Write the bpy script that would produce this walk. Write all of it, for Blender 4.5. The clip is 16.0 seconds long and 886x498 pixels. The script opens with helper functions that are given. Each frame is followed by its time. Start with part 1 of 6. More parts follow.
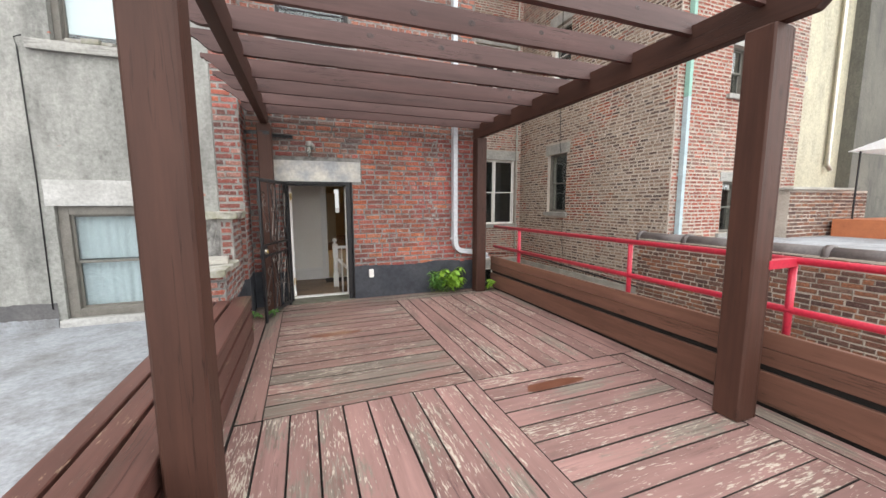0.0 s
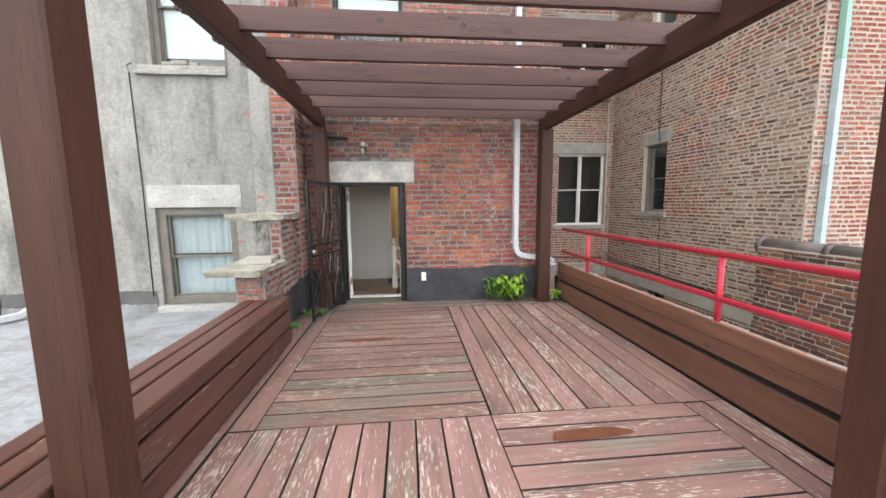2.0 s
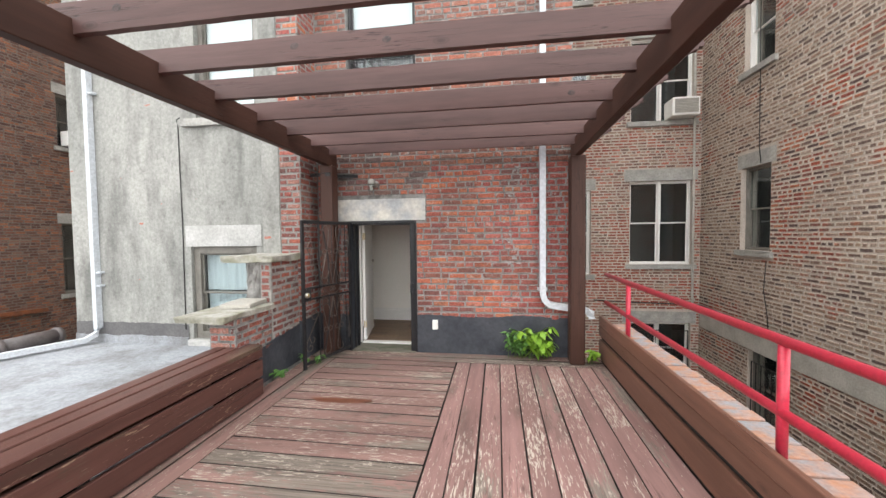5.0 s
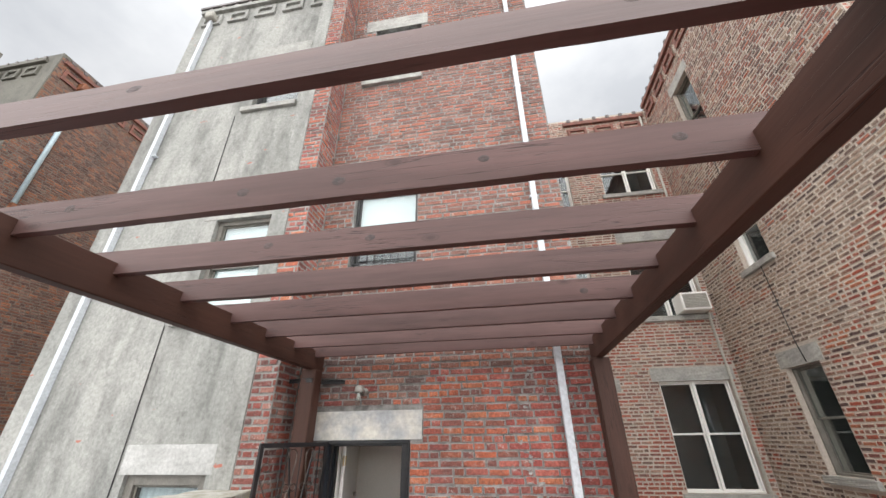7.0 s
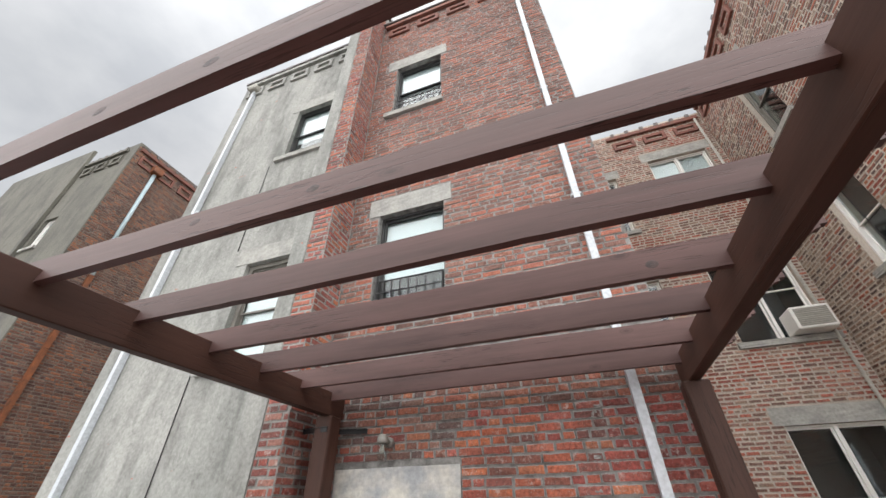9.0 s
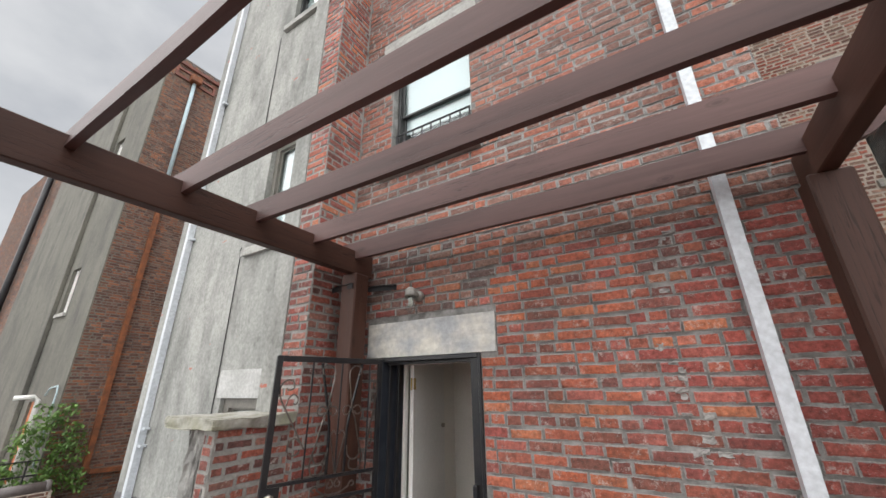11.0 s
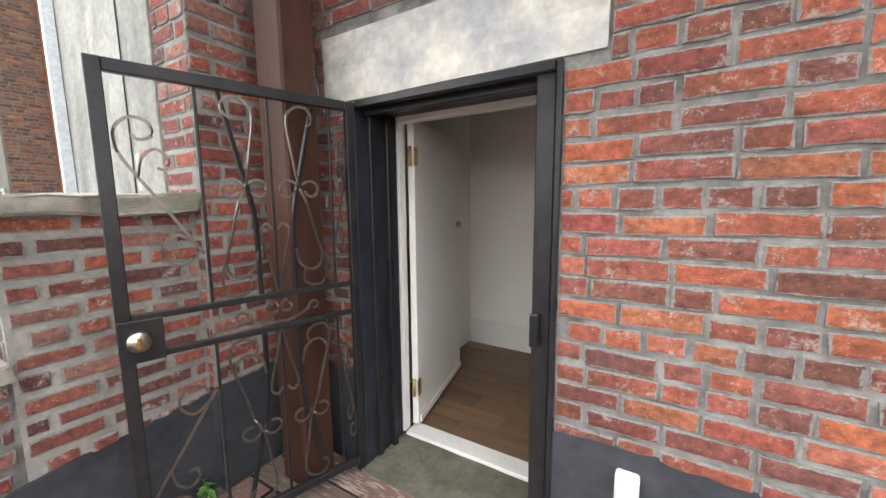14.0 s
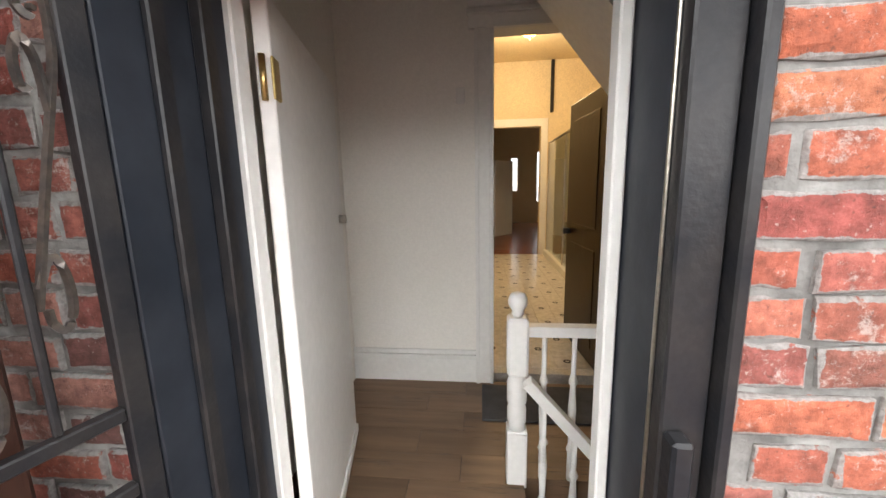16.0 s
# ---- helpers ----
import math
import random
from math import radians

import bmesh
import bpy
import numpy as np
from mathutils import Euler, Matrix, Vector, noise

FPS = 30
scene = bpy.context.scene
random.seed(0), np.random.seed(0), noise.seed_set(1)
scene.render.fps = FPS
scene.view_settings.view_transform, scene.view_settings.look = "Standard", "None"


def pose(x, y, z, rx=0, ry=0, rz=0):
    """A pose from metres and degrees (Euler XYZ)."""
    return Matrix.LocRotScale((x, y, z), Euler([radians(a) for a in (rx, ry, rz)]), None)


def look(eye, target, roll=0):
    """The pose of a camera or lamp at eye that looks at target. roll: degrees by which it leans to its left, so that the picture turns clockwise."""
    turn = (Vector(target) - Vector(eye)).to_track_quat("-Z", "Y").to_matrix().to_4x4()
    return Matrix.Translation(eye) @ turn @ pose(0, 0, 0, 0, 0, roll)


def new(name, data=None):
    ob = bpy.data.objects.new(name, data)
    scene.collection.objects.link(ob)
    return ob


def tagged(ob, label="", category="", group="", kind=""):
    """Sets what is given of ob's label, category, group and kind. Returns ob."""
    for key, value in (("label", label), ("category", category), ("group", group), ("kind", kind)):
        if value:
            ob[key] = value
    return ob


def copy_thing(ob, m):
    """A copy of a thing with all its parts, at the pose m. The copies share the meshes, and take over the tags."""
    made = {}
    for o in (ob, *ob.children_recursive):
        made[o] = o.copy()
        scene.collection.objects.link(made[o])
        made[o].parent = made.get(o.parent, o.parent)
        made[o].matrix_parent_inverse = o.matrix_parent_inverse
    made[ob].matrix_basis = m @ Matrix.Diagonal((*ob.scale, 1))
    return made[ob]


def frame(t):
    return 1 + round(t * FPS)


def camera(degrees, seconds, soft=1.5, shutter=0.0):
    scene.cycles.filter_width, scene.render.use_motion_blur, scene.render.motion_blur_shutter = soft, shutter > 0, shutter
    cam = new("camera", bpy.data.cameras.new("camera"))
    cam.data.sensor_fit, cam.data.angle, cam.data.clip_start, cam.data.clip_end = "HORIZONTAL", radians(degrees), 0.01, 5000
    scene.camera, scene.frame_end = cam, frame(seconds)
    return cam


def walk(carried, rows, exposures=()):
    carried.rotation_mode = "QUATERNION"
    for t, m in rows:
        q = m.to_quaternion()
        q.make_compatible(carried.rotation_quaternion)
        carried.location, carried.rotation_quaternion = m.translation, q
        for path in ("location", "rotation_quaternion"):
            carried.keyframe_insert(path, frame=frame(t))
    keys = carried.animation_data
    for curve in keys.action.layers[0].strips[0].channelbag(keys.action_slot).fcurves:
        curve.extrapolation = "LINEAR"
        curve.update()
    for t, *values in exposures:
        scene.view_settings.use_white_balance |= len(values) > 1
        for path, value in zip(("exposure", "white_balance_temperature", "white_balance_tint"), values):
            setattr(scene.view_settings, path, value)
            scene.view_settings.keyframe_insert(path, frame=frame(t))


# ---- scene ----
cam = camera(100.6, 16.0)
PATH = [
    (0, (0.102, 0.128, 1.613), (0.798, 1.988, 1.372), -0.2),
    (0.5, (0.183, 0.261, 1.599), (0.77, 2.158, 1.362), -0.5),
    (1, (0.348, 0.373, 1.619), (0.812, 2.303, 1.378), -0.2),
    (1.5, (0.591, 0.415, 1.614), (0.941, 2.37, 1.376), -0.5),
    (2, (0.867, 0.405, 1.638), (1.063, 2.38, 1.392), -0.5),
    (2.5, (1.12, 0.45, 1.626), (1.156, 2.434, 1.378), -0.5),
    (3, (1.38, 0.606, 1.618), (1.302, 2.588, 1.362), -0.6),
    (3.2, (1.485, 0.643, 1.621), (1.373, 2.623, 1.363), -0.6),
    (5.5, (2.106, 1.244, 1.859), (1.793, 3.215, 1.98), -0.6),
    (6, (2.117, 1.37, 1.952), (1.803, 3.297, 2.382), -0.7),
    (6.5, (2.089, 1.533, 1.96), (1.785, 3.382, 2.661), -0.8),
    (7, (2.072, 1.706, 1.999), (1.783, 3.462, 2.913), -0.7),
    (7.5, (2.123, 1.948, 1.995), (1.835, 3.611, 3.068), -1.0),
    (8, (2.137, 2.184, 2.022), (1.8, 3.773, 3.189), -0.8),
    (10.3, (2.308, 3.223, 1.834), (1.512, 4.734, 2.874), -0.6),
    (10.5, (2.254, 3.322, 1.826), (1.423, 4.87, 2.782), -0.8),
    (11, (2.221, 3.646, 1.732), (1.254, 5.253, 2.428), -0.7),
    (11.5, (2.121, 3.892, 1.623), (1.069, 5.542, 2.036), -0.8),
    (12, (1.963, 4.134, 1.594), (0.829, 5.771, 1.783), -0.5),
    (12.5, (1.749, 4.376, 1.589), (0.59, 6.005, 1.646), -0.6),
    (13, (1.554, 4.634, 1.538), (0.409, 6.27, 1.434), -0.5),
    (13.5, (1.393, 4.88, 1.504), (0.279, 6.526, 1.281), -0.6),
    (14, (1.207, 5.07, 1.48), (0.176, 6.765, 1.226), -0.5),
    (14.5, (0.986, 5.245, 1.463), (0.141, 7.036, 1.189), -0.4),
    (15, (0.779, 5.465, 1.424), (0.143, 7.337, 1.122), -0.5),
    (15.5, (0.579, 5.699, 1.428), (0.179, 7.632, 1.105), -0.6),
    (16, (0.462, 5.887, 1.456), (0.253, 7.846, 1.117), -1.3),
]
walk(cam, [(t, look(eye, target, roll)) for t, eye, target, roll in PATH], [(0.0, 1.42), (3.0, 1.58), (5.5, 1.6), (8.0, 1.4), (10.5, 1.2), (12.5, 1.62), (14.5, 2.02), (15.2, 2.38), (16.0, 2.58)])
# world: overcast sky with soft broken cloud
world = bpy.data.worlds.new("overcast_sky")
scene.world = world
world.use_nodes = True
wn, wl = world.node_tree.nodes, world.node_tree.links
wn.clear()
w_out = wn.new("ShaderNodeOutputWorld")
sky = wn.new("ShaderNodeTexSky")
sky.sky_type, sky.sun_disc = "NISHITA", False
sky.sun_elevation, sky.sun_rotation = radians(42), radians(200)
bg_sky = wn.new("ShaderNodeBackground")
bg_sky.inputs[1].default_value = 0.05
wl.new(sky.outputs[0], bg_sky.inputs[0])
w_tc = wn.new("ShaderNodeTexCoord")
w_map = wn.new("ShaderNodeMapping")
w_map.inputs["Scale"].default_value = (1.0, 1.0, 1.7)
w_noise = wn.new("ShaderNodeTexNoise")
w_noise.inputs["Scale"].default_value, w_noise.inputs["Detail"].default_value = 2.6, 6.0
w_noise.inputs["Roughness"].default_value = 0.55
w_ramp = wn.new("ShaderNodeValToRGB")
w_ramp.color_ramp.elements[0].position, w_ramp.color_ramp.elements[0].color = 0.36, (0.262, 0.269, 0.280, 1)
w_ramp.color_ramp.elements[1].position, w_ramp.color_ramp.elements[1].color = 0.66, (0.37, 0.372, 0.375, 1)
bg_cloud = wn.new("ShaderNodeBackground")
bg_cloud.inputs[1].default_value = 0.92
w_mix = wn.new("ShaderNodeMixShader")
w_mix.inputs[0].default_value = 0.9
wl.new(w_tc.outputs["Generated"], w_map.inputs["Vector"])
wl.new(w_map.outputs[0], w_noise.inputs["Vector"])
wl.new(w_noise.outputs["Fac"], w_ramp.inputs[0])
w_sep = wn.new("ShaderNodeSeparateXYZ")
w_zen = wn.new("ShaderNodeMapRange")
w_zen.inputs["From Min"].default_value, w_zen.inputs["From Max"].default_value = 0.6, 1.0
w_zen.inputs["To Min"].default_value, w_zen.inputs["To Max"].default_value = 1.0, 1.8
w_zen.interpolation_type = "SMOOTHSTEP"
w_mul = wn.new("ShaderNodeVectorMath")
w_mul.operation = "SCALE"
wl.new(w_tc.outputs["Generated"], w_sep.inputs[0])
wl.new(w_sep.outputs["Z"], w_zen.inputs["Value"])
wl.new(w_ramp.outputs[0], w_mul.inputs[0])
wl.new(w_zen.outputs[0], w_mul.inputs["Scale"])
wl.new(w_mul.outputs[0], bg_cloud.inputs[0])
wl.new(bg_sky.outputs[0], w_mix.inputs[1])
wl.new(bg_cloud.outputs[0], w_mix.inputs[2])
wl.new(w_mix.outputs[0], w_out.inputs[0])
sun = new("sun", bpy.data.lights.new("sun", "SUN"))
sun.data.energy, sun.data.angle, sun.data.color = 2.6, radians(150), (1.0, 0.99, 0.98)
sun.matrix_world = look((0, 0, 20), (-1.5, 7.2, 12.4))


# ---- materials ----
def graph(name):
    m = bpy.data.materials.new(name)
    m.use_nodes = True
    n = m.node_tree.nodes
    return m, n, m.node_tree.links, n["Principled BSDF"]


def rgb(c):
    return (c[0], c[1], c[2], 1.0)


def noise_node(n, l, vec, scale, detail=4.0, rough=0.55, squeeze=(1, 1, 1)):
    mp = n.new("ShaderNodeMapping")
    mp.inputs["Scale"].default_value = squeeze
    t = n.new("ShaderNodeTexNoise")
    t.inputs["Scale"].default_value, t.inputs["Detail"].default_value, t.inputs["Roughness"].default_value = scale, detail, rough
    l.new(vec, mp.inputs["Vector"])
    l.new(mp.outputs[0], t.inputs["Vector"])
    return t.outputs["Fac"]


def ramp_node(n, l, fac, stops, constant=False):
    r = n.new("ShaderNodeValToRGB")
    el = r.color_ramp.elements
    if constant:
        r.color_ramp.interpolation = "CONSTANT"
    while len(el) < len(stops):
        el.new(0.5)
    for e, (p, c) in zip(el, stops):
        e.position, e.color = p, rgb(c if isinstance(c, tuple) else (c, c, c))
    l.new(fac, r.inputs[0])
    return r.outputs[0]


def mix_node(n, l, fac, a, b, mode="MIX"):
    m = n.new("ShaderNodeMix")
    m.data_type, m.blend_type = "RGBA", mode
    for sock, v in ((m.inputs[0], fac), (m.inputs[6], a), (m.inputs[7], b)):
        if isinstance(v, bpy.types.NodeSocket):
            l.new(v, sock)
        elif isinstance(v, tuple):
            sock.default_value = rgb(v)
        else:
            sock.default_value = v
    return m.outputs[2]


def bump_node(n, l, height, strength, dist, bsdf):
    b = n.new("ShaderNodeBump")
    b.inputs["Strength"].default_value, b.inputs["Distance"].default_value = strength, dist
    l.new(height, b.inputs["Height"])
    l.new(b.outputs[0], bsdf.inputs["Normal"])


def shifted(n, l, spread=37.0):
    """Object coordinates, moved on by a random step for each object."""
    tc, oi = n.new("ShaderNodeTexCoord"), n.new("ShaderNodeObjectInfo")
    mul = n.new("ShaderNodeMath")
    mul.operation = "MULTIPLY"
    mul.inputs[1].default_value = spread
    l.new(oi.outputs["Random"], mul.inputs[0])
    add = n.new("ShaderNodeVectorMath")
    add.operation = "ADD"
    l.new(tc.outputs["Object"], add.inputs[0])
    l.new(mul.outputs[0], add.inputs[1])
    return add.outputs[0], oi.outputs["Random"]


def plain(name, c1, c2=None, rough=0.6, metal=0.0, scale=6.0, grain=60.0, bump=0.15, dist=0.004, spec=0.5, even=False):
    """Two tones mottled at a large and a fine scale, with fine relief."""
    m, n, l, b = graph(name)
    vec, rnd = shifted(n, l)
    c2 = c2 or tuple(v * 0.8 for v in c1)
    big = noise_node(n, l, vec, scale)
    fine = noise_node(n, l, vec, grain, 3.0)
    f1 = ramp_node(n, l, big, [(0.35, 0.0), (0.65, 1.0)])
    col = mix_node(n, l, f1, c1, c2)
    f2 = ramp_node(n, l, fine, [(0.3, 0.96), (0.7, 1.03)] if even else [(0.3, 0.82), (0.7, 1.1)])
    col = mix_node(n, l, 1.0, col, f2, "MULTIPLY")
    l.new(col, b.inputs["Base Color"])
    b.inputs["Roughness"].default_value, b.inputs["Metallic"].default_value = rough, metal
    b.inputs["Specular IOR Level"].default_value = spec
    bump_node(n, l, fine, bump, dist, b)
    return m


def brick_material(name, palette, single, patch=None, bloom=0.25, soot=0.3, smear=(0.285, 0.28, 0.268), reach=-0.02):
    """Fired clay: a colour a brick, mottled, with lime bloom and soot in places. single: bricks are objects of their own."""
    m, n, l, b = graph(name)
    geo, tc = n.new("ShaderNodeNewGeometry"), n.new("ShaderNodeTexCoord")
    pos = geo.outputs["Position"]
    if single:
        rnd = n.new("ShaderNodeObjectInfo").outputs["Random"]
    else:
        rnd = geo.outputs["Random Per Island"]
    k = len(palette)
    col = ramp_node(n, l, rnd, [(i / k, c) for i, c in enumerate(palette)], True)
    if patch:
        k = len(patch)
        col2 = ramp_node(n, l, rnd, [(i / k, c) for i, c in enumerate(patch)], True)
        big = noise_node(n, l, pos, 0.42, 5.0, 0.6, (1, 1, 1.5))
        col = mix_node(n, l, ramp_node(n, l, big, [(0.52, 0.0), (0.58, 1.0)]), col, col2)
    mott = noise_node(n, l, pos, 34.0, 5.0, 0.65)
    col = mix_node(n, l, 1.0, col, ramp_node(n, l, mott, [(0.3, 0.5), (0.7, 1.36)]), "MULTIPLY")
    stain = noise_node(n, l, pos, 1.6, 9.0, 0.72)
    f = ramp_node(n, l, stain, [(0.42, 0.0), (0.64, soot)])
    col = mix_node(n, l, f, col, (0.045, 0.036, 0.032))
    lime = noise_node(n, l, pos, 10.0, 12.0, 0.85)
    f = ramp_node(n, l, lime, [(0.55, 0.0), (0.61, bloom)])
    col = mix_node(n, l, f, col, (0.56, 0.52, 0.48))
    pit = noise_node(n, l, pos, 120.0, 2.0, 0.5)
    col = mix_node(n, l, ramp_node(n, l, pit, [(0.66, 0.0), (0.72, 0.5)]), col, (0.06, 0.04, 0.035))
    col = mix_node(n, l, ramp_node(n, l, pit, [(0.27, 0.45), (0.33, 0.0)]), col, (0.5, 0.44, 0.39))
    rim = n.new("ShaderNodeAttribute")
    rim.attribute_name = "rim"
    ragged = n.new("ShaderNodeMath")
    ragged.operation = "MULTIPLY_ADD"
    ragged.inputs[1].default_value = 1.5
    l.new(noise_node(n, l, pos, 38.0, 6.0, 0.7), ragged.inputs[0])
    l.new(rim.outputs["Fac"], ragged.inputs[2])
    edge = n.new("ShaderNodeMath")
    edge.operation = "MULTIPLY"
    edge.inputs[1].default_value = 0.5
    l.new(ragged.outputs[0], edge.inputs[0])
    over = ramp_node(n, l, edge.outputs[0], [(0.76 - reach / 2, 0.0), (0.80 - reach / 2, 0.92)])
    grit = ramp_node(n, l, noise_node(n, l, pos, 90.0, 4.0, 0.6), [(0.3, 0.62), (0.7, 1.2)])
    col = mix_node(n, l, over, col, mix_node(n, l, 1.0, smear, grit, "MULTIPLY"))
    l.new(col, b.inputs["Base Color"])
    b.inputs["Roughness"].default_value = 0.82
    b.inputs["Specular IOR Level"].default_value = 0.3
    bump_node(n, l, noise_node(n, l, pos, 55.0, 7.0, 0.75), 0.8, 0.010, b)
    return m


def painted_wood(name, paint, bare, mould, wear, rough=0.45, age=0.05):
    """Painted board, grain along its own x: paint worn off in streaks, mould in patches."""
    m, n, l, b = graph(name)
    vec, rnd = shifted(n, l)
    grain = noise_node(n, l, vec, 14.0, 6.0, 0.65, (0.07, 1, 1))
    tone = noise_node(n, l, vec, 2.2, 4.0, 0.6, (0.35, 1, 1))
    col = mix_node(n, l, ramp_node(n, l, tone, [(0.3, 0.0), (0.7, 1.0)]), paint, tuple(v * 0.72 for v in paint))
    col = mix_node(n, l, 1.0, col, ramp_node(n, l, rnd, [(0.0, 0.82), (1.0, 1.15)]), "MULTIPLY")
    col = mix_node(n, l, 1.0, col, ramp_node(n, l, grain, [(0.35, 0.8), (0.65, 1.1)]), "MULTIPLY")
    if wear > 0:
        streak = noise_node(n, l, vec, 70.0, 5.0, 0.66, (0.15, 1, 1))
        where = noise_node(n, l, vec, 1.3, 4.0, 0.65, (0.6, 1, 1))
        old = noise_node(n, l, vec, 0.9, 5.0, 0.7, (0.45, 1.6, 1))
        fibre = noise_node(n, l, vec, 60.0, 4.0, 0.6, (0.03, 1, 1))
        aged = mix_node(n, l, ramp_node(n, l, fibre, [(0.4, 0.0), (0.62, 1.0)]), tuple(v * 0.42 for v in bare), tuple(v * 0.2 for v in bare))
        edge = n.new("ShaderNodeMath")
        edge.operation = "MULTIPLY_ADD"
        edge.inputs[1].default_value = 0.35
        l.new(streak, edge.inputs[0])
        l.new(old, edge.inputs[2])
        col = mix_node(n, l, ramp_node(n, l, edge.outputs[0], [(0.80 - age, 0.0), (0.85 - age, 0.9)]), col, aged)
        add = n.new("ShaderNodeMath")
        add.operation = "MULTIPLY_ADD"
        add.inputs[1].default_value = 0.6
        l.new(where, add.inputs[0])
        l.new(streak, add.inputs[2])
        worn = ramp_node(n, l, add.outputs[0], [(1.0 - wear, 0.0), (1.015 - wear, 0.95)])
        col = mix_node(n, l, worn, col, mix_node(n, l, grain, tuple(v * 0.62 for v in bare), bare))
        dirt = noise_node(n, l, vec, 3.1, 8.0, 0.7, (0.3, 1, 1))
        col = mix_node(n, l, ramp_node(n, l, dirt, [(0.57, 0.0), (0.72, 0.6)]), col, mould)
    line = noise_node(n, l, vec, 26.0, 3.0, 0.5, (0.035, 1, 1))
    crack = ramp_node(n, l, line, [(0.485, 0.0), (0.497, 0.75), (0.503, 0.75), (0.515, 0.0)])
    spread = noise_node(n, l, vec, 1.7, 2.0, 0.5, (0.5, 1, 1))
    crack = mix_node(n, l, 1.0, crack, ramp_node(n, l, spread, [(0.48, 0.0), (0.6, 1.0)]), "MULTIPLY")
    col = mix_node(n, l, crack, col, tuple(v * 0.22 for v in paint))
    vor = n.new("ShaderNodeTexVoronoi")
    vor.inputs["Scale"].default_value = 3.2
    vmap = n.new("ShaderNodeMapping")
    vmap.inputs["Scale"].default_value = (0.55, 1.3, 1.3)
    l.new(vec, vmap.inputs["Vector"])
    l.new(vmap.outputs[0], vor.inputs["Vector"])
    knot = ramp_node(n, l, vor.outputs["Distance"], [(0.0, 0.8), (0.05, 0.55), (0.065, 0.15), (0.085, 0.4), (0.11, 0.0)])
    col = mix_node(n, l, knot, col, tuple(v * 0.35 for v in paint))
    l.new(col, b.inputs["Base Color"])
    b.inputs["Roughness"].default_value = rough
    b.inputs["Specular IOR Level"].default_value = 0.28
    deep = n.new("ShaderNodeMath")
    deep.operation = "SUBTRACT"
    l.new(grain, deep.inputs[0])
    l.new(crack, deep.inputs[1])
    bump_node(n, l, deep.outputs[0], 0.45, 0.004, b)
    return m


def stucco_material(name, c1, c2, stain, red=None):
    """Painted render: cloudy tones, dark streaks down the wall, chips."""
    m, n, l, b = graph(name)
    pos = n.new("ShaderNodeNewGeometry").outputs["Position"]
    big = noise_node(n, l, pos, 0.55, 7.0, 0.62)
    col = mix_node(n, l, ramp_node(n, l, big, [(0.35, 0.0), (0.65, 1.0)]), c1, c2)
    run = noise_node(n, l, pos, 1.6, 8.0, 0.7, (1, 1, 0.3))
    col = mix_node(n, l, ramp_node(n, l, run, [(0.46, 0.0), (0.66, 0.8)]), col, stain)
    blot = noise_node(n, l, pos, 4.2, 10.0, 0.8, (1, 1, 0.75))
    col = mix_node(n, l, ramp_node(n, l, blot, [(0.54, 0.0), (0.66, 0.55)]), col, stain)
    col = mix_node(n, l, ramp_node(n, l, blot, [(0.34, 0.3), (0.42, 0.0)]), col, tuple(min(1, v * 1.25) for v in c1))
    fine = noise_node(n, l, pos, 22.0, 6.0, 0.7)
    col = mix_node(n, l, 1.0, col, ramp_node(n, l, fine, [(0.3, 0.72), (0.7, 1.16)]), "MULTIPLY")
    if red:
        chip = noise_node(n, l, pos, 3.4, 3.0, 0.5, (1, 1, 2.6))
        col = mix_node(n, l, ramp_node(n, l, chip, [(0.735, 0.0), (0.75, 0.85)]), col, red)
    l.new(col, b.inputs["Base Color"])
    b.inputs["Roughness"].default_value = 0.85
    bump_node(n, l, fine, 0.4, 0.01, b)
    return m


def glass_material(name, tint=(0.9, 0.95, 0.95)):
    m, n, l, b = graph(name)
    n.remove(b)
    tr, gl, mx = n.new("ShaderNodeBsdfTransparent"), n.new("ShaderNodeBsdfGlossy"), n.new("ShaderNodeMixShader")
    tr.inputs[0].default_value = rgb(tint)
    gl.inputs["Roughness"].default_value = 0.02
    facing_out = n.new("ShaderNodeLayerWeight").outputs["Facing"]
    steep, gloss = n.new("ShaderNodeMath"), n.new("ShaderNodeMath")
    steep.operation, steep.inputs[1].default_value = "POWER", 3.5
    gloss.operation, gloss.inputs[1].default_value, gloss.inputs[2].default_value = "MULTIPLY_ADD", 0.85, 0.07
    l.new(facing_out, steep.inputs[0])
    l.new(steep.outputs[0], gloss.inputs[0])
    l.new(gloss.outputs[0], mx.inputs[0])
    l.new(tr.outputs[0], mx.inputs[1])
    l.new(gl.outputs[0], mx.inputs[2])
    l.new(mx.outputs[0], n["Material Output"].inputs[0])
    return m


RED = [(0.40, 0.115, 0.075), (0.47, 0.14, 0.08), (0.33, 0.09, 0.075), (0.50, 0.175, 0.092), (0.29, 0.095, 0.078), (0.43, 0.13, 0.10), (0.37, 0.10, 0.068), (0.23, 0.092, 0.078), (0.49, 0.165, 0.11), (0.35, 0.12, 0.095)]
UPPER = [(0.27, 0.115, 0.085), (0.34, 0.125, 0.088), (0.22, 0.11, 0.086), (0.37, 0.15, 0.10), (0.19, 0.10, 0.08), (0.30, 0.16, 0.125), (0.40, 0.14, 0.09)]
ORANGE = [(0.49, 0.135, 0.07), (0.43, 0.125, 0.075), (0.53, 0.165, 0.08), (0.25, 0.095, 0.07), (0.46, 0.135, 0.08), (0.34, 0.11, 0.075)]
DEEP = [(0.36, 0.088, 0.07), (0.41, 0.105, 0.08), (0.31, 0.078, 0.066), (0.38, 0.11, 0.085)]
